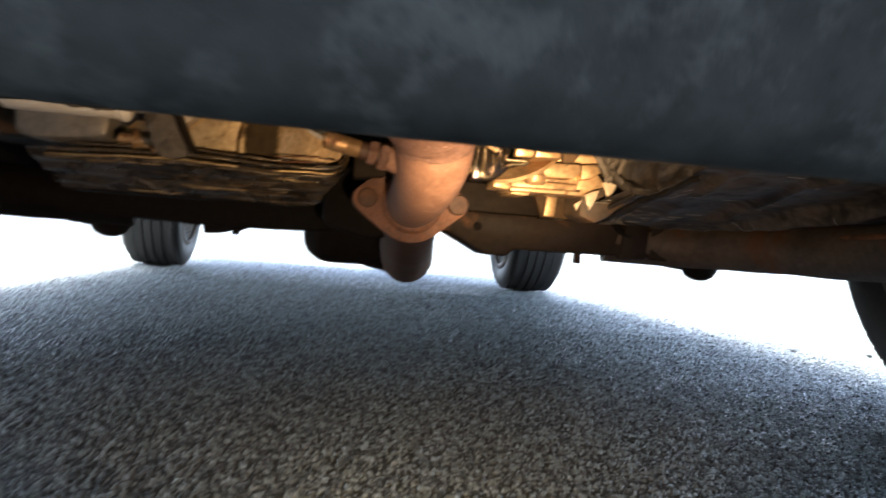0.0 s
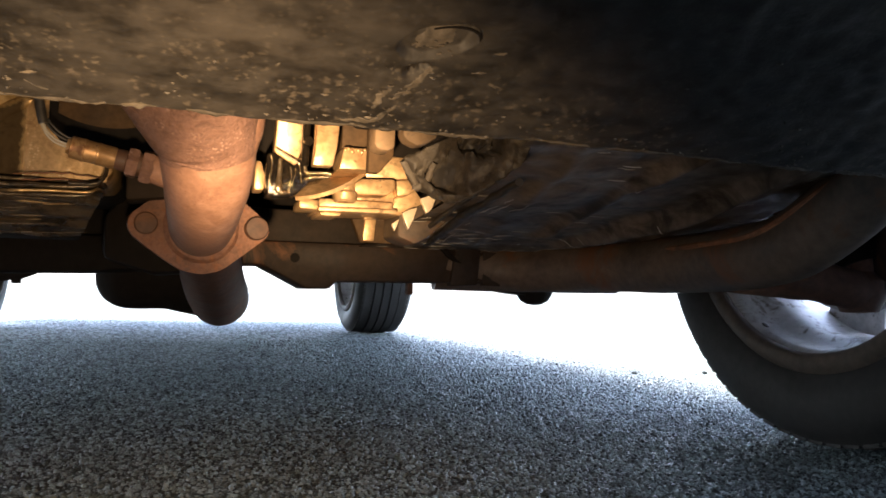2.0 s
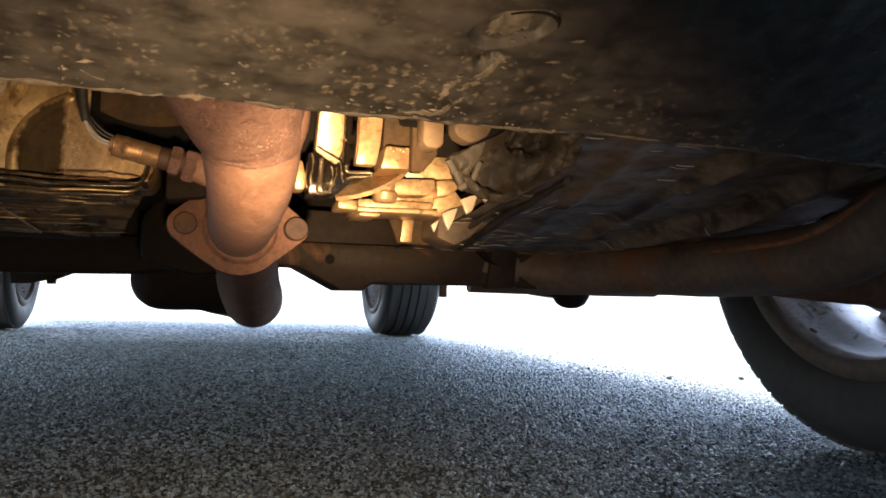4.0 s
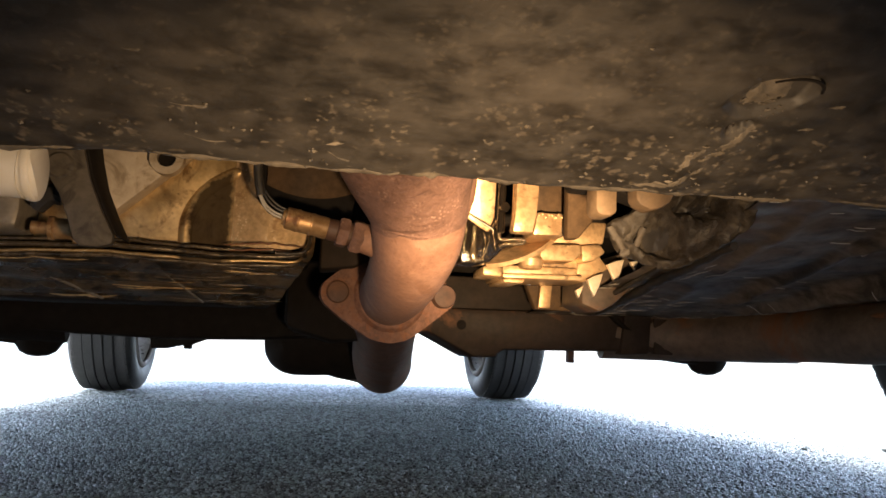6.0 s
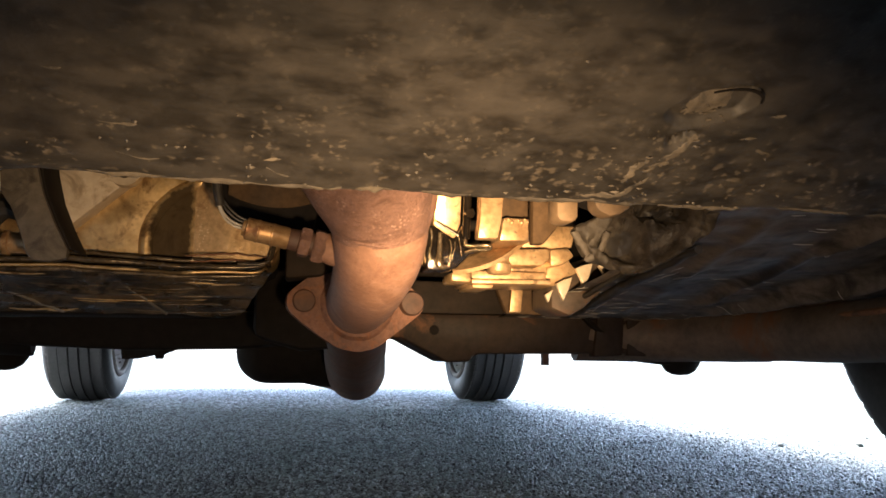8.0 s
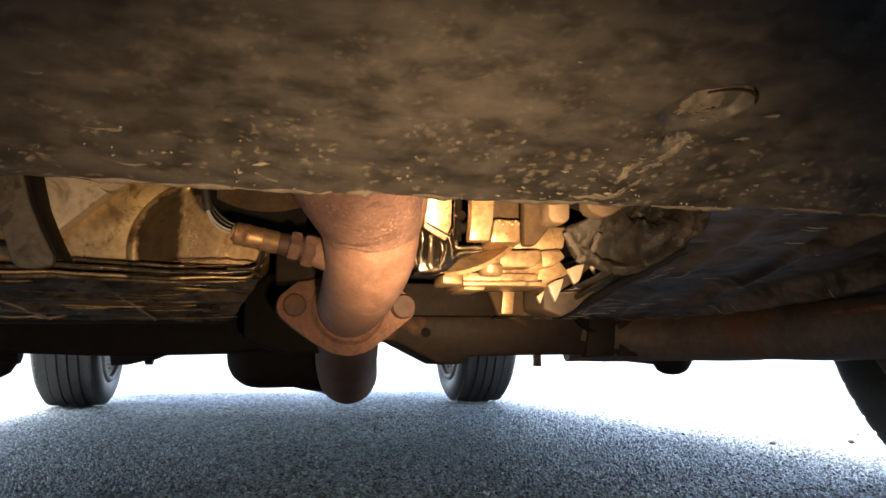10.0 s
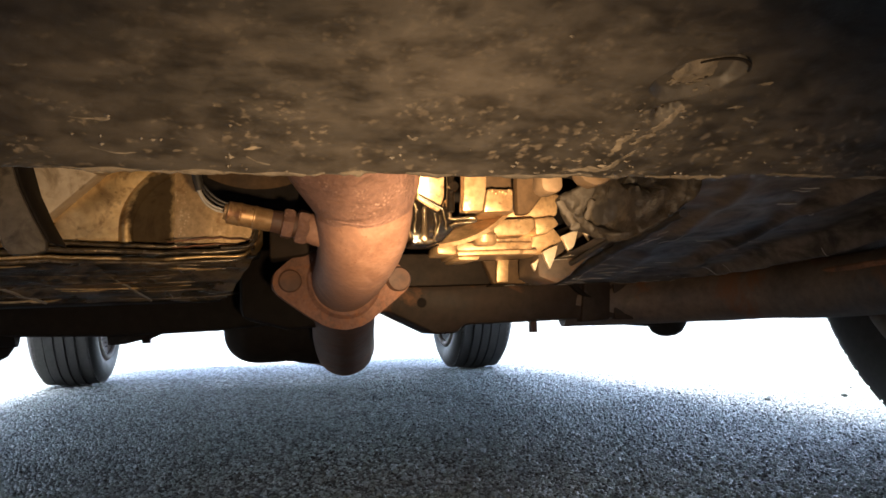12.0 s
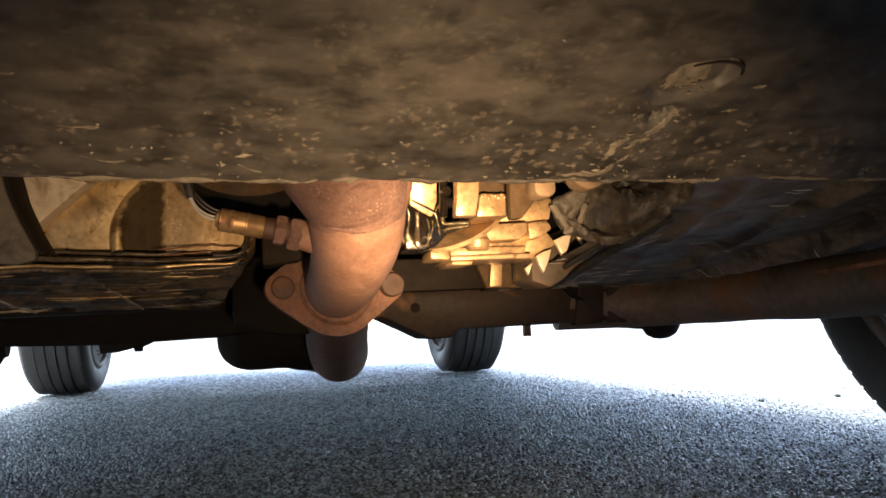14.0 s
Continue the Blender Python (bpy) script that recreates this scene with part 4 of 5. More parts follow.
# oxygen sensor with its wires
def oxygen_sensor():
    a, b = Vector((-0.084, 0.803, 0.2738)), Vector((-0.010, 0.808, 0.2590))
    m = Matrix.Translation(a) @ (b - a).to_track_quat("Z", "Y").to_matrix().to_4x4()
    L = (b - a).length
    body = part("oxygen_sensor", lathe([(0, 0), (0.0055, 0.0), (0.0062, 0.002), (0.0084, 0.003), (0.0084, 0.010), (0.0088, 0.0105), (0.0088, 0.012), (0.0083, 0.0125),
                                        (0.0083, 0.021), (0.0088, 0.0215), (0.0088, 0.023), (0.0084, 0.0235), (0.0084, 0.0335), (0.0074, 0.0350), (0, 0.0350)], m, 28),
                M_BRASS, car, "heat-tinted brass-coloured oxygen sensor", 40)
    part("neck", lathe([(0, 0.0345), (0.0080, 0.0345), (0.0084, 0.038), (0.0086, 0.0415), (0.0078, 0.0425), (0.0078, 0.0445), (0, 0.0445)], m, 24), M_DARKRUST, body, "dull rusty neck", 40)
    part("hex_nut", lathe([(0, 0.0425), (0.0108, 0.0425), (0.0118, 0.044), (0.0118, 0.0490), (0.0108, 0.0505), (0, 0.0505)], m, 6), M_CONE, body, "rusted hexagon")
    part("groove_ring", lathe([(0, 0.0500), (0.0092, 0.0500), (0.0092, 0.0535), (0, 0.0535)], m, 24), M_DARKRUST, body)
    part("hex_nut", lathe([(0, 0.0530), (0.0122, 0.0530), (0.0134, 0.0545), (0.0134, 0.0600), (0.0124, 0.0620), (0, 0.0620)], m @ Matrix.Rotation(radians(17), 4, "Z"), 6), M_CONE, body, "rusted lower hexagon")
    part("threaded_boss", lathe([(0, 0.061), (0.0112, 0.061), (0.0116, 0.065), (0.0122, 0.068), (0.0128, L), (0, L)], m, 24), M_PIPE, body, "rusted boss")
    for k, (dx, dz, mat) in enumerate(((0.0, 0.0, M_WIRE), (0.002, 0.0025, M_RUBBER), (0.0035, 0.0045, M_RUBBER), (-0.0005, -0.002, M_WIRE))):
        part("wire", tube([(-0.080 + dx * 0.5, 0.804, 0.274 + dz, 0.0009), (-0.090 + dx, 0.803, 0.277 + dz, 0.0009), (-0.097 + dx, 0.802, 0.2825 + dz, 0.0009),
                           (-0.1015 + dx, 0.802, 0.2905 + dz * 0.5, 0.0009)], 8, 5), mat, body)
    part("wire_sleeve", tube([(-0.1003, 0.802, 0.289, 0.0034), (-0.1025, 0.802, 0.298, 0.0036), (-0.104, 0.802, 0.31, 0.0036), (-0.105, 0.802, 0.345, 0.0036)], 12, 5), M_RUBBER, body, "black rubber wire sleeve")


oxygen_sensor()
# black plate added to stand for the shade above the sensor
part("shadow_plate", slab([(-0.108, 0.345), (-0.108, 0.300), (-0.098, 0.288), (-0.030, 0.284), (-0.018, 0.345)], 0.872, 0.884, 0.002), M_BLACK, car, "black plate put in for the shade behind the sensor")
part("heat_shield", grid(lambda u, v: (-0.100 + 0.078 * u, 0.866 - 0.012 * math.sin(math.pi * u) * (0.3 + 0.7 * v), 0.3005 + 0.05 * v + 0.010 * (2 * u - 1) ** 2), 16, 6), M_OILED, car, "dark folded heat shield")
part("lower_bracket", slab([(-0.052, 0.296), (-0.006, 0.294), (-0.004, 0.262), (-0.020, 0.254), (-0.052, 0.250)], 0.945, 0.99, 0.004), M_SUBDARK, car, "dark brown bracket behind the sensor")


# engine block and gearbox behind everything, their shade put into the dark colour
def block():
    bm = box((-0.42, 1.0, 0.30), (0.42, 1.24, 0.62), 0.02)
    box((-0.36, 0.93, 0.262), (-0.06, 1.20, 0.60), 0.012, bm)
    return bm


part("engine_block", block(), M_BLACK, car, "engine block, near black for the shade it stands in")


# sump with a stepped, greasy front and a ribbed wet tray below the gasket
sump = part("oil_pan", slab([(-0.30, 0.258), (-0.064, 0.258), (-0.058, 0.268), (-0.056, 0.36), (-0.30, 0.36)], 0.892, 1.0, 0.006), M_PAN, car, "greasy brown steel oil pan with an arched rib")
part("bell_cover", slab([(-0.245, 0.262), (-0.228, 0.268), (-0.220, 0.280), (-0.178, 0.319), (-0.16, 0.336), (-0.16, 0.37), (-0.245, 0.37)], 0.872, 0.90, 0.003), M_CREAM, sump, "dusty cream alloy housing edge")
part("lug", lathe([(0.0075, -0.006), (0.0125, -0.006), (0.0135, -0.004), (0.0135, 0.008), (0.0075, 0.008)], pose(-0.1805, 0.870, 0.3262, 90), 28, None, True), M_CREAM, sump, "alloy bolt lug")
# black disc for the shade inside the lug
part("lug_hole", lathe([(0, 0), (0.0077, 0), (0.0077, 0.002), (0, 0.002)], pose(-0.1805, 0.8715, 0.3262, 90), 24), M_BLACK, sump, "black disc for the bolt hole")


def arch_rib():
    p = [(-0.1655, 0.258), (-0.166, 0.272), (-0.1645, 0.284), (-0.158, 0.298), (-0.147, 0.311), (-0.134, 0.320), (-0.118, 0.328)]
    return tube([(x, 0.8945, z, 0.0064) for x, z in p], 18, 8)


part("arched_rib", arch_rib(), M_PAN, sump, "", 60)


def bulge():
    def at(u, v):
        x = -0.1265 + 0.062 * u
        z = 0.2585 + 0.085 * v
        return (x, 0.8935 - 0.0135 * math.sin(math.pi * (0.02 + 0.86 * u)) * (1 - 0.35 * v) + 0.0012 * noise.noise((x * 60, z * 60, 0)), z)
    return solid(grid(at, 18, 16), 0.003)


part("bulge", bulge(), M_BULGE, sump, "scuffed greasy steel bulge, lightened for the torch light", 60)


def gasket_lip(z, y, h, x0=-0.32, x1=-0.064):
    pts = [(x0, y, z - 0.004, h), (-0.215, y, z + 0.001, h), (-0.14, y, z - 0.002, h), (x1 - 0.012, y + 0.002, z, h), (x1 - 0.002, y + 0.012, z + 0.004, h), (x1, y + 0.05, z + 0.006, h)]
    bm = tube(pts, 10, 8)
    for v in bm.verts:
        sink = 0.5 + noise.noise((v.co.x * 22, z * 400, 1))
        v.co += Vector((0, 0.0015 * noise.noise(v.co * 70) + 0.004 * max(0, sink - 0.35), 0.0012 * noise.noise(v.co * 55) + 0.002 * max(0, sink - 0.45)))
    return bm


for k, (z, y, h, x1) in enumerate(((0.2582, 0.8780, 0.0016, -0.066), (0.2520, 0.8660, 0.0022, -0.066), (0.2462, 0.8580, 0.0013, -0.067), (0.2432, 0.8595, 0.0017, -0.069))):
    part("gasket_lip", gasket_lip(z, y, h, -0.34, x1), M_PAN if k == 2 else M_SUMP, sump, "", 70)
rng = random.Random(8)
for k in range(26):
    x0, v0, ln = rng.uniform(-0.34, -0.12), rng.uniform(0.12, 0.97), rng.uniform(0.03, 0.12)
    x1 = min(x0 + ln, -0.085)
    y0 = 0.862 + 0.115 * v0
    z0 = 0.2475 - 0.031 * v0
    r = rng.uniform(0.0004, 0.0010)
    dy = rng.uniform(-0.005, 0.005)
    part("tray_crease", tube([(x0, y0, z0 + 0.0005, 0.0003), (x0 * 0.7 + x1 * 0.3, y0 + dy * 0.3, z0 - dy * 0.08 - 0.0008, r), (x0 * 0.3 + x1 * 0.7, y0 + dy * 0.7, z0 - dy * 0.19 - 0.0008, r), (x1, y0 + dy, z0 - dy * 0.27 + 0.0005, 0.0003)], 8, 5),
         M_PAN if k % 3 == 0 else M_SUMP, sump, "", 70)
for z, x0, r in ((0.2608, -0.132, 0.0008), (0.2560, -0.128, 0.0007)):
    bm = tube([(x0, 0.8745, z - 0.0012, 0.0004), (x0 + 0.018, 0.8725, z, r), (-0.090, 0.8725, z + 0.0012, r), (-0.073, 0.8735, z + 0.0002, r * 0.8), (-0.067, 0.876, z, 0.0004)], 8, 8)
    roughen(bm, 0.0010, 180)
    part("sealant", bm, M_RUSTBAND, sump, "reddish squeezed-out sealant", 60)
part("pan_edge", tube([(-0.090, 0.866, 0.2535, 0.0018), (-0.072, 0.866, 0.2540, 0.0018), (-0.0645, 0.867, 0.2585, 0.0018), (-0.0620, 0.870, 0.2680, 0.0018), (-0.0605, 0.876, 0.290, 0.0018), (-0.060, 0.88, 0.33, 0.0018)], 10, 8), M_SUMP, sump, "", 60)


def tray():
    def at(u, v):
        x = -0.36 + 0.298 * u - 0.03 * max(0, u - 0.9) * 10 * v
        y = 0.862 + 0.115 * v
        z = 0.2475 - 0.031 * v + 0.0026 * math.sin(v * 22) * (0.4 + 0.6 * noise.noise((x * 14, 1, 2)) ** 2) + 0.0022 * noise.noise((x * 30, y * 55, 3))
        return (x, y, z)
    return grid(at, 120, 40)


part("sump_tray", tray(), M_SUMP, sump, "wet ribbed sump underside", 60)
part("tray_back", slab([(-0.36, 0.214), (-0.10, 0.2165), (-0.085, 0.26), (-0.36, 0.26)], 0.9765, 1.05, 0.004), M_BLACK, sump)
for x0, dx in ((-0.272, 0.055), (-0.172, 0.03)):
    part("brace_wire", tube([(x0 - dx * 0.5, 0.895, 0.2405, 0.0012), (x0 + dx * 0.5, 0.968, 0.2165, 0.0012)], 6, 2), M_STEEL, sump, "thin grey wire")


# bracket and cream duct on the gearbox end
bm = slab([(-0.2560, 0.335), (-0.2270, 0.335), (-0.2225, 0.3110), (-0.2170, 0.2900), (-0.2080, 0.2690), (-0.1985, 0.2510), (-0.1988, 0.2445), (-0.2080, 0.2420), (-0.2205, 0.2425), (-0.2250, 0.2470), (-0.2300, 0.2620), (-0.2370, 0.2790), (-0.2455, 0.2905), (-0.2500, 0.3050)], 0.786, 0.794, 0.0018)
brk = part("gearbox_bracket", bm, M_BRACKET, car, "grey-brown cast support bracket")
# black strip that stands for the soft shade along the bracket's right side
part("bracket_shade", slab([(-0.2270, 0.335), (-0.2245, 0.335), (-0.2200, 0.3110), (-0.2145, 0.2900), (-0.2055, 0.2690), (-0.1965, 0.2515), (-0.1985, 0.2510), (-0.2080, 0.2690), (-0.2170, 0.2900), (-0.2225, 0.3110)], 0.789, 0.835, 0.0008), M_BLACK, brk)
part("boss", lathe([(0, 0.0022), (0.0078, 0.0022), (0.0092, 0.0012), (0.0098, 0.0), (0, 0.0)], pose(-0.2374, 0.7865, 0.2981, 90), 32), M_BRACKET, brk, "round cast boss")
part("coolant_duct", tube([(-0.340, 0.760, 0.2893, 0.0185), (-0.330, 0.760, 0.2893, 0.0205), (-0.265, 0.7575, 0.289, 0.0205), (-0.2480, 0.757, 0.2885, 0.0205), (-0.2465, 0.757, 0.2885, 0.0218), (-0.2420, 0.757, 0.2885, 0.0218), (-0.2405, 0.757, 0.2885, 0.0190)], 28, 5), M_WHITE, car, "cream plastic duct end", 50)
snr = part("speed_sensor", lathe([(0, 0), (0.005, 0), (0.005, 0.012), (0.0095, 0.013), (0.0095, 0.016), (0.008, 0.017), (0.008, 0.03), (0.011, 0.031), (0.011, 0.036), (0, 0.036)], pose(-0.272, 0.85, 0.262, 0, 90, 0), 24), M_BRASS, car, "small tinted metal sensor")
part("harness_clip", tube([(-0.265, 0.835, 0.275, 0.006), (-0.255, 0.83, 0.285, 0.008), (-0.245, 0.83, 0.283, 0.007)], 10, 4), M_RUBBER, snr, "black clip")
part("gearbox_case", box((-0.45, 0.93, 0.262), (-0.246, 1.05, 0.40), 0.008), M_OILED, car, "dark oily gearbox case")
bm = slab([(-0.372, 0.330), (-0.283, 0.330), (-0.2815, 0.275), (-0.2835, 0.2600), (-0.300, 0.2590), (-0.330, 0.2560), (-0.352, 0.2555), (-0.366, 0.2610)], 0.850, 0.925, 0.005)
roughen(bm, 0.002, 60)
part("housing_flank", bm, M_STEEL, car, "dusty pale gearbox housing")


# castings beyond the downpipe
eng = part("accessory_casting", slab([(0.136, 0.285), (0.168, 0.286), (0.169, 0.306), (0.140, 0.3065)], 0.888, 0.96, 0.002), M_ALU, car, "oily cast alloy engine accessory mount")
part("casting_neck", slab([(0.141, 0.304), (0.172, 0.304), (0.174, 0.37), (0.141, 0.37)], 0.905, 0.97, 0.002), M_OILED, eng, "oil-browned casting neck")
for i in range(9):
    x, z = 0.1415 + 0.0031 * i, 0.3035 + 0.0016 * math.sin(i * 2.3)
    bead = bmesh.new()
    bmesh.ops.create_icosphere(bead, subdivisions=2, radius=0.0015 + 0.0004 * (i % 3), matrix=Matrix.Translation((x, 0.8885, z)))
    part("casting_pimple", bead, M_ALU, eng, "", 80)
part("strut_bar", slab([(0.1075, 0.37), (0.1285, 0.37), (0.1260, 0.314), (0.1245, 0.296), (0.1210, 0.2788), (0.1037, 0.2788), (0.1055, 0.296)], 0.838, 0.852, 0.0016), M_ALU, eng, "bright alloy strut")
part("stud", tube([(0.1015, 0.872, 0.283, 0.0034), (0.1035, 0.872, 0.36, 0.0034)], 12, 2), M_OIL, eng, "oily stud")
part("stud_nut", lathe([(0, -0.003), (0.0046, -0.003), (0.0046, 0.003), (0, 0.003)], pose(0.1035, 0.868, 0.3045, 90), 6), M_OIL, eng)
part("dark_rib", slab([(0.1555, 0.37), (0.180, 0.37), (0.1785, 0.294), (0.1655, 0.2780), (0.1550, 0.2775)], 0.850, 0.862, 0.002), M_OILED, eng, "oil-dark casting rib")
part("shield_cup", slab([(0.0800, 0.37), (0.1010, 0.37), (0.1018, 0.3005), (0.0965, 0.2862), (0.0765, 0.2982)], 0.882, 0.90, 0.0015, -0.2), M_ALU, eng, "bright wedge of alloy")
part("cup_edge", tube([(0.0768, 0.8815, 0.2982, 0.0009), (0.0865, 0.8805, 0.2924, 0.0009), (0.0963, 0.8795, 0.2866, 0.0009)], 8, 3), M_STEEL, eng)
oily = part("oily_bracket", slab([(0.0700, 0.2955), (0.0770, 0.2975), (0.0860, 0.2915), (0.0955, 0.2860), (0.0995, 0.2920), (0.1020, 0.2975), (0.1055, 0.2995), (0.1065, 0.2850), (0.1090, 0.2800), (0.1250, 0.2805), (0.1240, 0.2760),
                                    (0.1100, 0.2715), (0.1040, 0.2650), (0.0980, 0.2595), (0.0850, 0.2565), (0.0710, 0.2570), (0.0690, 0.272)], 0.893, 0.93, 0.003), M_OIL, car, "oil-wet black bracket and clip")
part("drip_bead", tube([(0.0815, 0.888, 0.2900, 0.0021), (0.0812, 0.888, 0.274, 0.0024), (0.0805, 0.887, 0.2635, 0.0036), (0.083, 0.887, 0.2595, 0.003), (0.088, 0.887, 0.260, 0.002)], 10, 5), M_GLINT, oily, "", 80)
part("clip_frame", tube([(0.1020, 0.887, 0.2965, 0.0018), (0.1040, 0.887, 0.283, 0.0018), (0.1065, 0.887, 0.2790, 0.0018), (0.1255, 0.887, 0.2800, 0.0018), (0.1255, 0.887, 0.2765, 0.0018), (0.110, 0.887, 0.2750, 0.0018), (0.104, 0.887, 0.2722, 0.0018)], 10, 4), M_GLINT, oily, "", 80)
# bright metal streaks and beads that stand for glints on the wet oil
rng = random.Random(21)
for pts in (((0.0735, 0.2945), (0.0745, 0.2830), (0.0730, 0.2720), (0.0742, 0.2640)), ((0.0905, 0.2850), (0.0925, 0.2750), (0.0910, 0.2660)),
            ((0.0960, 0.2830), (0.0945, 0.2720), (0.0900, 0.2620), (0.0860, 0.2580)), ((0.0985, 0.2890), (0.1005, 0.2800), (0.1020, 0.2700))):
    bm = tube([(x, 0.8912 + rng.uniform(-0.0008, 0.0006), z, rng.uniform(0.0005, 0.0012)) for x, z in pts], 8, 6)
    roughen(bm, 0.0009, 260)
    part("glint_streak", bm, M_GLINT, oily, "bright streak for a glint on the oil", 80)
bm = bmesh.new()
for k in range(26):
    x, z = rng.uniform(0.0735, 0.0960), rng.uniform(0.2575, 0.2700)
    bmesh.ops.create_icosphere(bm, subdivisions=1, radius=rng.uniform(0.0004, 0.0013), matrix=Matrix.Translation((x, 0.8918, z)))
tagged(part("glint_beads", bm, M_GLINT, oily, "bright beads for glints on the oil", 80), kind="stuff")
part("side_web", slab([(0.0600, 0.289), (0.0660, 0.289), (0.0700, 0.275), (0.0690, 0.262), (0.0600, 0.262)], 0.90, 0.93, 0.002), M_ALU, eng)


def scoop():
    def at(u, v):
        # a web that curls up from the bracket to the casting
        x = 0.100 + 0.066 * u
        low = 0.2600 + 0.0295 * u ** 2.0
        high = 0.2720 + 0.0185 * u ** 0.6
        return (x, 0.918 + 0.030 * v - 0.012 * math.sin(math.pi * u) * (1 - v), low + (high - low) * v)
    return solid(grid(at, 24, 10), 0.004)


part("scoop", scoop(), M_ALU, eng, "curved alloy web", 60)
part("drain_plug", lathe([(0, -0.0065), (0.0105, -0.0065), (0.0125, -0.004), (0.0128, 0.003), (0.0105, 0.006), (0.0105, 0.02), (0, 0.02)], pose(0.1572, 0.967, 0.2695), 32), M_ALU, eng, "round drain plug")
tiers = ((((0.1630, 0.2765), (0.1665, 0.2835), (0.1760, 0.2900), (0.2125, 0.2915), (0.2130, 0.2815), (0.2050, 0.2738), (0.1700, 0.2725)), 0.972, 1.02),
         (((0.2165, 0.2920), (0.2370, 0.2950), (0.2435, 0.2860), (0.2300, 0.2765), (0.2175, 0.2745)), 0.982, 1.03),
         (((0.1850, 0.3200), (0.2500, 0.3200), (0.2460, 0.2965), (0.2180, 0.2945), (0.1850, 0.2935)), 0.995, 1.05),
         (((0.2150, 0.2790), (0.2440, 0.2870), (0.2560, 0.2720), (0.2300, 0.2560), (0.2150, 0.2560)), 1.005, 1.06),
         (((0.1640, 0.2850), (0.2200, 0.2850), (0.2200, 0.2660), (0.1640, 0.2660)), 1.0, 1.06),
         (((0.1140, 0.2665), (0.1350, 0.2670), (0.1350, 0.2560), (0.1140, 0.2570)), 0.990, 1.04),
         (((0.1345, 0.2690), (0.2155, 0.2690), (0.2155, 0.2590), (0.1345, 0.2580)), 0.990, 1.06))
for k, (pts, y0, y1) in enumerate(tiers):
    part("casting_tier", slab(list(pts), y0, y1, 0.0025), M_ALU, eng)
part("ledge_plate", slab([(0.1330, 0.2592), (0.2180, 0.2602), (0.2180, 0.2556), (0.1335, 0.2545)], 0.982, 1.06, 0.001), M_ALU, eng)
part("ledge_plate", slab([(0.1365, 0.2545), (0.1600, 0.2548), (0.1580, 0.2510), (0.1380, 0.2512)], 0.995, 1.06, 0.001), M_ALU, eng)
part("lower_tab", slab([(0.2095, 0.266), (0.2232, 0.266), (0.2202, 0.2328), (0.2062, 0.2328)], 1.096, 1.103, 0.001), M_ALU, eng, "pale alloy tab")
part("rear_panel", slab([(0.196, 0.262), (0.290, 0.262), (0.270, 0.2310), (0.2080, 0.2320)], 1.115, 1.13, 0.002), M_OILED, eng, "oily dark panel")
for pts, y0 in ((((0.2403, 0.2722), (0.2500, 0.2762), (0.2587, 0.2780), (0.2545, 0.2645), (0.2487, 0.2520), (0.2447, 0.2621)), 0.970),
                (((0.2245, 0.2572), (0.2330, 0.2618), (0.2418, 0.2644), (0.2377, 0.2518), (0.2314, 0.2394), (0.2278, 0.2484)), 0.985),
                (((0.2620, 0.2749), (0.2706, 0.2769), (0.2670, 0.2662)), 0.962), (((0.2172, 0.2462), (0.2260, 0.2523), (0.2206, 0.2383)), 1.0)):
    part("fin", slab(list(pts), y0, y0 + 0.006, 0.0008, 0.06), M_FIN, eng, "pointed bright alloy fin")
part("fin_base", slab([(0.2260, 0.2590), (0.2480, 0.2720), (0.2700, 0.2900), (0.2960, 0.2900), (0.2970, 0.2640), (0.2600, 0.2330), (0.2441, 0.2245), (0.2240, 0.2330)], 1.012, 1.08, 0.004, 0.2), M_ARM, eng, "oily brown fin carrier")
part("cover_boss", slab([(0.1287, 0.300), (0.1443, 0.300), (0.1440, 0.2778), (0.1425, 0.2748), (0.1390, 0.2733), (0.1335, 0.2733), (0.1300, 0.2748), (0.1284, 0.2781)], 0.714, 0.735, 0.0025), M_DULL, eng, "rounded oil-browned alloy boss")
part("bolt_boss", slab([(0.1360, 0.305), (0.1650, 0.305), (0.1638, 0.2829), (0.1597, 0.2752), (0.1539, 0.2715), (0.1466, 0.2695), (0.1395, 0.2726), (0.1368, 0.2762)], 0.667, 0.682, 0.0018), M_DULL, eng, "dull pale alloy boss")
# black plate added for the dark, shaded gap between the bosses
part("shade_carrier", slab([(0.120, 0.33), (0.200, 0.33), (0.200, 0.296), (0.180, 0.286), (0.150, 0.296), (0.120, 0.296)], 0.735, 0.76, 0.004), M_BLACK, eng, "black plate that stands in for shade between the bosses")


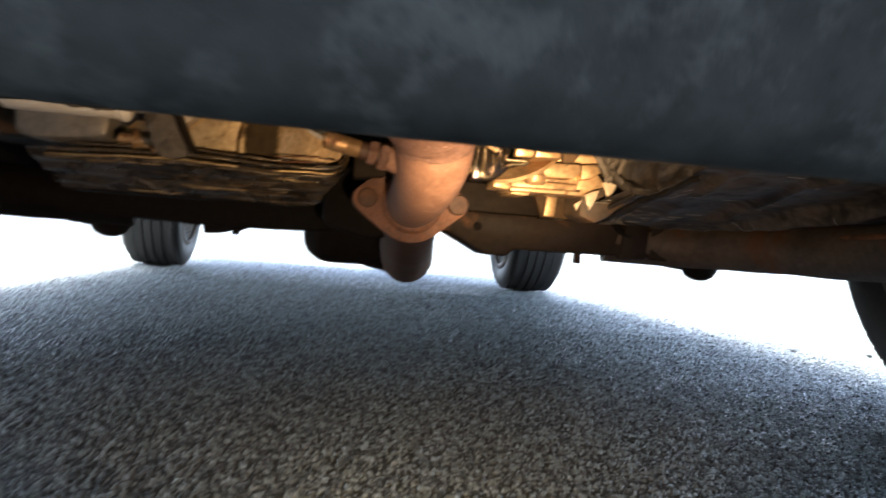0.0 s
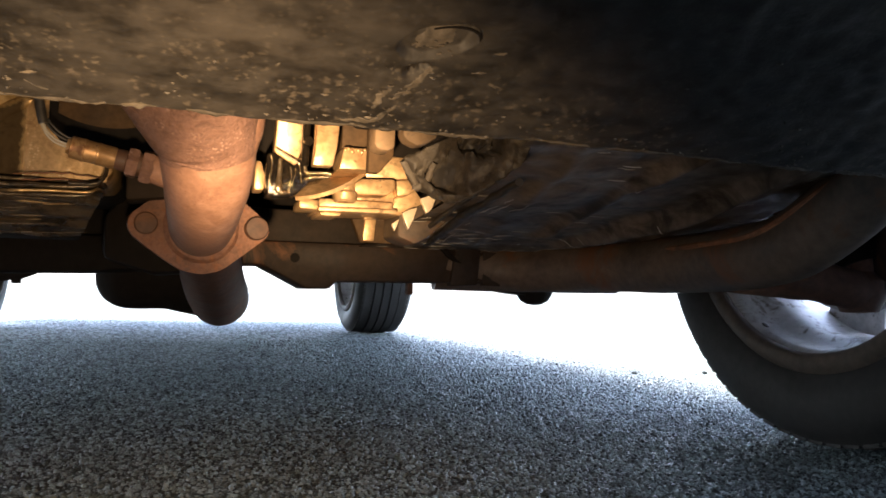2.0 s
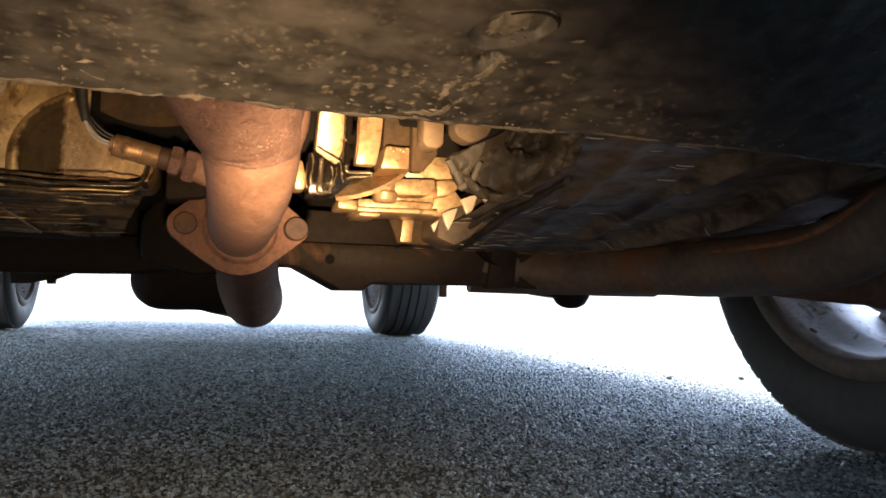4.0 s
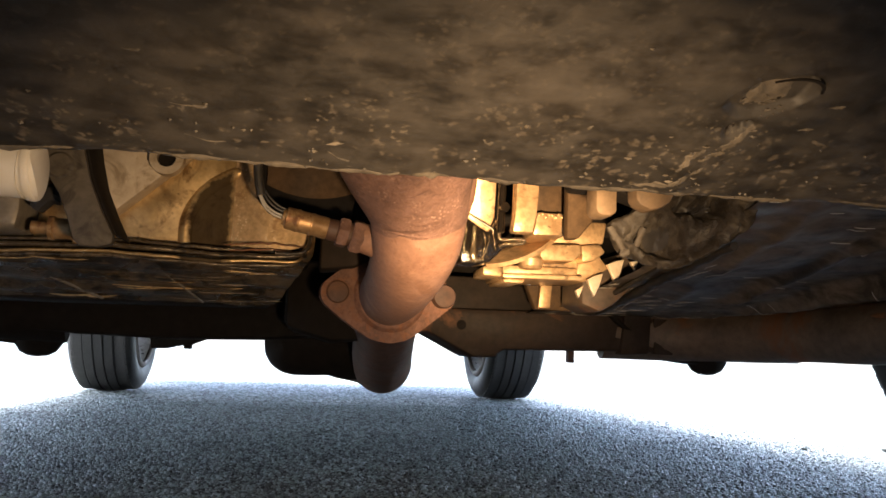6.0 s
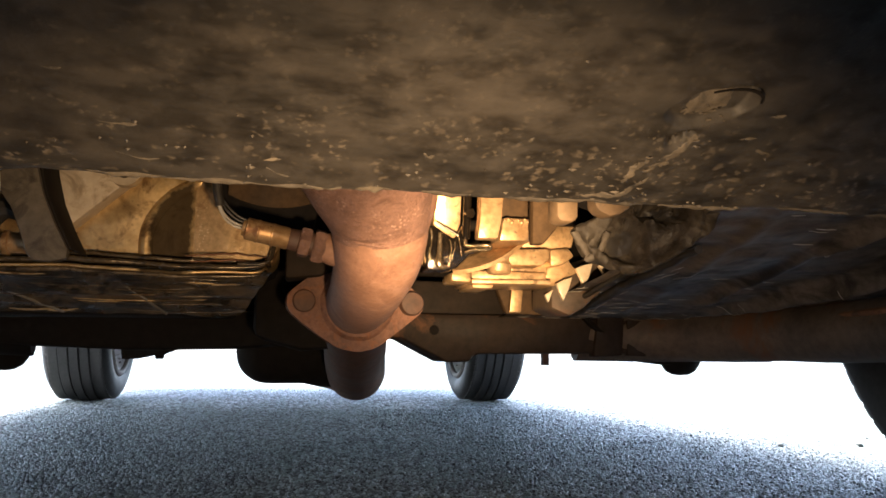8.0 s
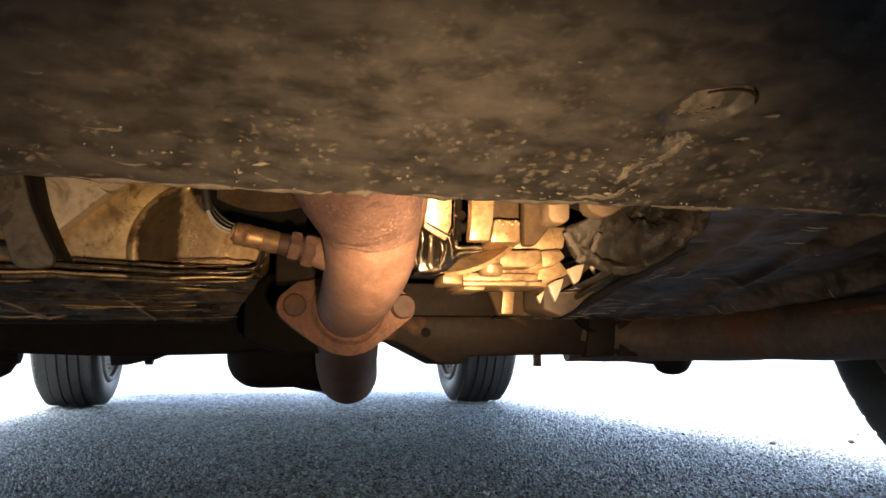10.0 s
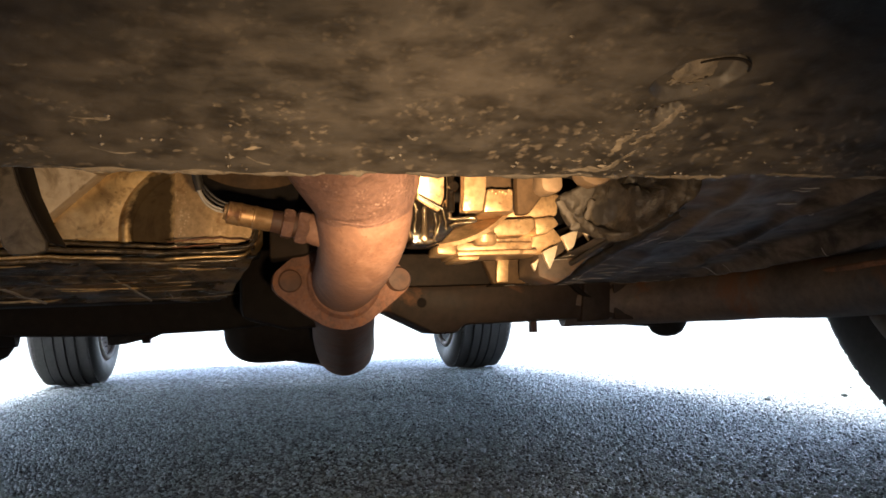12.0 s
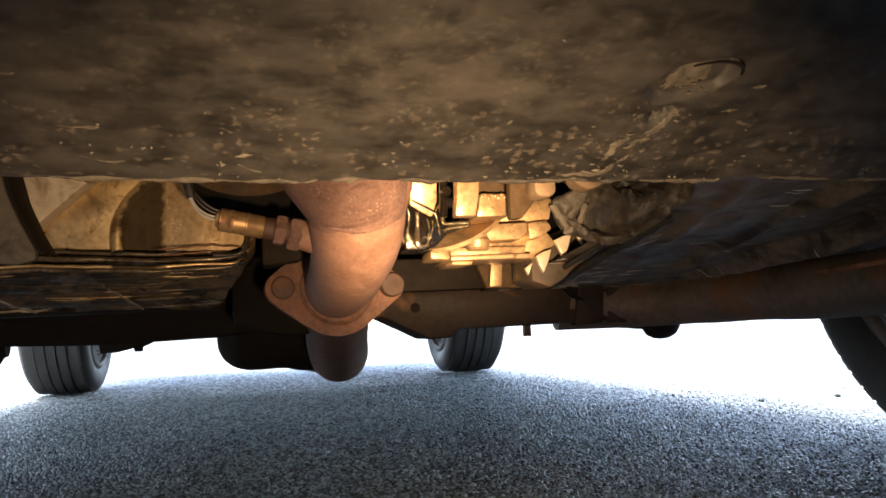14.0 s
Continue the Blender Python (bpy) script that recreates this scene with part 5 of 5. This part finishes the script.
# torn rubber mount and the loose sheeting beside it
def rubber_mount():
    bm = slab([(0.1740, 0.2850, 0), (0.1960, 0.2960, -0.010), (0.2110, 0.3230, -0.030), (0.2290, 0.3220, -0.050), (0.2600, 0.3170, -0.080), (0.2580, 0.2890, -0.080),
               (0.2480, 0.2740, -0.080), (0.2350, 0.2610, -0.070), (0.2180, 0.2480, -0.050), (0.2070, 0.2440, -0.040), (0.2000, 0.2490, -0.020), (0.1950, 0.2550, -0.010),
               (0.1900, 0.2590, 0), (0.1820, 0.2710, 0)], 0.80, 0.818, 0.004)
    bmesh.ops.triangulate(bm, faces=bm.faces)
    for limit in (0.012, 0.006, 0.0032):
        bmesh.ops.subdivide_edges(bm, edges=[e for e in bm.edges if e.calc_length() > limit], cuts=1 if limit < 0.01 else 2, use_grid_fill=True)
        bmesh.ops.triangulate(bm, faces=bm.faces)

    def dent(c, x, z, rx, rz, depth):
        q = math.hypot((c.x - x) / rx, (c.z - z) / rz)
        return depth * max(0.0, min(1.0, (1.15 - q) / 0.4))

    def ridge(c, a, b, w, high):
        ab = Vector((b[0] - a[0], b[1] - a[1]))
        ac = Vector((c.x - a[0], c.z - a[1]))
        t = max(0.0, min(1.0, ac.dot(ab) / ab.length_squared))
        return -high * math.exp(-((ac - ab * t).length / w) ** 2)

    for v in bm.verts:
        c = v.co
        wob = Vector((noise.noise(c * 70), 0, noise.noise(c * 70 + Vector((3, 1, 2))))) * 0.003
        p = c + wob
        push = dent(p, 0.2060, 0.2690, 0.0105, 0.0145, 0.020) + dent(p, 0.2270, 0.2905, 0.0135, 0.0085, 0.022) + dent(p, 0.2130, 0.2930, 0.0035, 0.0022, 0.015)
        push += dent(p, 0.1900, 0.2740, 0.0050, 0.0060, 0.005)
        for a, b, w, high in (((0.214, 0.247), (0.228, 0.258), 0.0028, 0.006), ((0.228, 0.258), (0.239, 0.274), 0.0028, 0.006), ((0.239, 0.274), (0.245, 0.295), 0.0025, 0.005),
                              ((0.224, 0.248), (0.238, 0.261), 0.0022, 0.005), ((0.238, 0.261), (0.252, 0.280), 0.0022, 0.005),
                              ((0.198, 0.250), (0.205, 0.250), 0.0045, 0.006), ((0.212, 0.285), (0.219, 0.284), 0.0045, 0.005), ((0.228, 0.2945), (0.232, 0.2935), 0.0022, 0.016)):
            push += ridge(p, a, b, w, high)
        c.y += push + 0.005 * noise.noise(c * 45)
        c += noise.noise_vector(c * 110) * 0.0018 + noise.noise_vector(c * 260) * 0.0009
    return bm


mount_mesh = rubber_mount()
MOUNT_FACES = BVHTree.FromBMesh(mount_mesh)
rm = part("rubber_mount", mount_mesh, M_GREASE, car, "dusty torn rubber and cast mount", 60)
for pts, r in ((((0.1760, 0.799, 0.2820), (0.1810, 0.799, 0.2730), (0.1860, 0.799, 0.2650), (0.1870, 0.799, 0.2590)), 0.0040),
               (((0.2000, 0.787, 0.2820), (0.1960, 0.790, 0.2730), (0.1920, 0.794, 0.2650), (0.1870, 0.798, 0.2590)), 0.0040),
               ):
    bm = tube([(p[0], p[1] + 0.0045, p[2], 0.8 * r * (0.75 + 0.5 * abs(noise.noise(Vector(p) * 60)))) for p in pts], 10, 6)
    roughen(bm, 0.0030, 70)
    roughen(bm, 0.0012, 240)
    part("mount_rib", bm, M_BOOT, rm, "", 70)

# black rubber in the hollows of the mount, which also paints their shade
for x, z, rx, rz in ((0.2065, 0.2695, 0.0092, 0.0125), (0.2275, 0.2910, 0.0125, 0.0075), (0.2130, 0.2930, 0.0035, 0.0020), (0.1905, 0.2680, 0.0030, 0.0012)):
    def core(u, v, x=x, z=z, rx=rx, rz=rz):
        a = 2 * math.pi * u
        k = v * (0.8 + 0.35 * noise.noise((math.cos(a) * 1.3, math.sin(a) * 1.3, x * 50)))
        p = Vector((x + rx * k * math.cos(a), 0.6, z + rz * k * math.sin(a)))
        hit = MOUNT_FACES.ray_cast(p, Vector((0, 1, 0)))[0]
        return (p.x, (hit.y if hit else 0.79) - 0.0012 * (1 - v) - 0.0002 + 0.0010 * v ** 6, p.z)
    part("hollow_core", grid(core, 28, 8), M_RUBBER, rm, "black rubber and shade in a hollow", 60)


def sheet_point(u, v):
    # v runs from the subframe forward and up to the shield, u outwards
    y = 1.262 - 0.73 * v
    q = max(0.0, 1.15 - y)
    z = 0.234 + 0.10 * q + 0.06 * q * q + 0.006 * u
    left = 0.235 + 0.015 * v
    x = left + (0.640 - left) * u
    f = 0.006 * noise.noise((x * 9, y * 12, 5)) + 0.0016 * noise.noise((x * 14, y * 40, 1)) + 0.0002 * noise.noise((x * 90, y * 90, 2))
    # long creases towards the wheel housing, crossed by fine puckers
    for cx, slope, w, deep in ((0.345, 0.16, 0.010, 0.006), (0.409, 0.03, 0.009, 0.017), (0.485, -0.08, 0.011, 0.019), (0.575, 0.12, 0.010, 0.006)):
        c = cx + slope * (y - 1.0) + 0.010 * noise.noise((cx * 40, y * 7, 3))
        f -= deep * math.exp(-((x - c) / w) ** 2) * (0.55 + 0.9 * noise.noise((cx * 30, y * 6, 7)))
    pucker = 0.0006 * (1 - abs(noise.noise((x * 9, y * 30, 12))) * 2) ** 3
    return Vector((x, y, z + (f - pucker) * min(1, v * 8)))


def sheeting():
    return grid(sheet_point, 200, 260)


def streaks():
    """Thin pale slivers for glints and scratches, most of them across the sheet, some drawn along its near edge."""
    bm = bmesh.new()
    rng = random.Random(12)
    for k in range(96):
        along = k % 4 == 0
        u, v = (rng.uniform(0.01, 0.22), rng.uniform(0.18, 0.55)) if along else (rng.random() ** 1.3, rng.random() ** 1.2)
        ln, wide, n = rng.uniform(0.012, 0.050) if along else rng.uniform(0.005, 0.026), rng.uniform(0.0003, 0.0011), 8
        top, low = [], []
        for i in range(n + 1):
            fat = wide * math.sin(math.pi * (i + 0.4) / (n + 0.8)) * rng.uniform(0.6, 1.2)
            drift = 0.005 * noise.noise((k * 1.7, i * 0.35, 1))
            if along:
                uu, vv, across = u + drift, min(1, v + ln / 0.73 * i / n), (fat / 0.4, 0)
            else:
                uu, vv, across = min(1, u + ln / 0.4 * i / n), v + 0.4 * drift, (0, fat / 0.73)
            top.append(bm.verts.new(sheet_point(max(0, uu), min(1, max(0, vv))) + Vector((0, 0, -0.0004))))
            low.append(bm.verts.new(sheet_point(max(0, uu - across[0]), min(1, max(0, vv - across[1]))) + Vector((0, 0, -0.0005))))
        for i in range(n):
            bm.faces.new((top[i], top[i + 1], low[i + 1], low[i]))
    # bright slivers that stand for the torch glints where the sheet meets the beam
    for k in range(26):
        x, y = rng.uniform(0.27, 0.37), 1.118 - 0.07 * rng.random() ** 2
        v = (1.262 - y) / 0.73
        u = max(0.0, (x - 0.235 - 0.015 * v) / (0.405 - 0.015 * v))
        p = sheet_point(u, v) + Vector((0, 0, 0.0006))
        d = Vector((rng.uniform(0.008, 0.026), rng.uniform(-0.020, 0.004), rng.uniform(-0.0012, 0.0004)))
        w = Vector((0, 0, -rng.uniform(0.0003, 0.0011)))
        quad = [bm.verts.new(q) for q in (p, p + d * 0.5 + w * 0.2, p + d, p + d * 0.45 + w)]
        bm.faces.new(quad)
    solid(bm, 0.0004)
    return bm


tray_ob = part("undertray_sheet", sheeting(), M_SHEET, car, "wrinkled black plastic undertray sheet", 80)
tagged(part("glint_sliver", streaks(), M_WIRE, tray_ob, "pale slivers for glints and scratches on the sheet"), kind="stuff")
# folded lip along the near edge of the sheet, and a hose beside it
bm = tube([(0.300, 1.150, 0.2325, 0.0030), (0.291, 1.080, 0.2375, 0.0042), (0.283, 1.010, 0.2440, 0.0046), (0.277, 0.940, 0.2510, 0.0046), (0.274, 0.870, 0.2590, 0.0042), (0.276, 0.790, 0.2690, 0.0036)], 12, 10)
roughen(bm, 0.0020, 60)
part("folded_lip", bm, M_RUBBER, tray_ob, "thick folded edge", 60)
bm = tube([(0.268, 1.060, 0.2400, 0.0024), (0.262, 0.990, 0.2480, 0.0030), (0.258, 0.920, 0.2560, 0.0030), (0.258, 0.850, 0.2650, 0.0030)], 10, 10)
roughen(bm, 0.0012, 70)
part("drain_hose", bm, M_RUBBER, car, "thin black rubber hose", 60)
# unseen black panel added to block daylight leaking in above the beam
part("leak_panel", box((-0.63, 1.375, 0.225), (0.63, 1.39, 0.50), 0.004), M_BLACK, car, "black panel added to stop daylight behind the beam")


# liner of the wheel housing beyond the sheet, added to block the lit wheel
for s in (1, -1):
    part("wheel_liner", box((s * 0.64 - 0.008, 0.45, 0.285), (s * 0.64 + 0.008, 1.30, 0.62), 0.004), M_BLACK, car, "black liner added to block the lit wheel behind the gap")
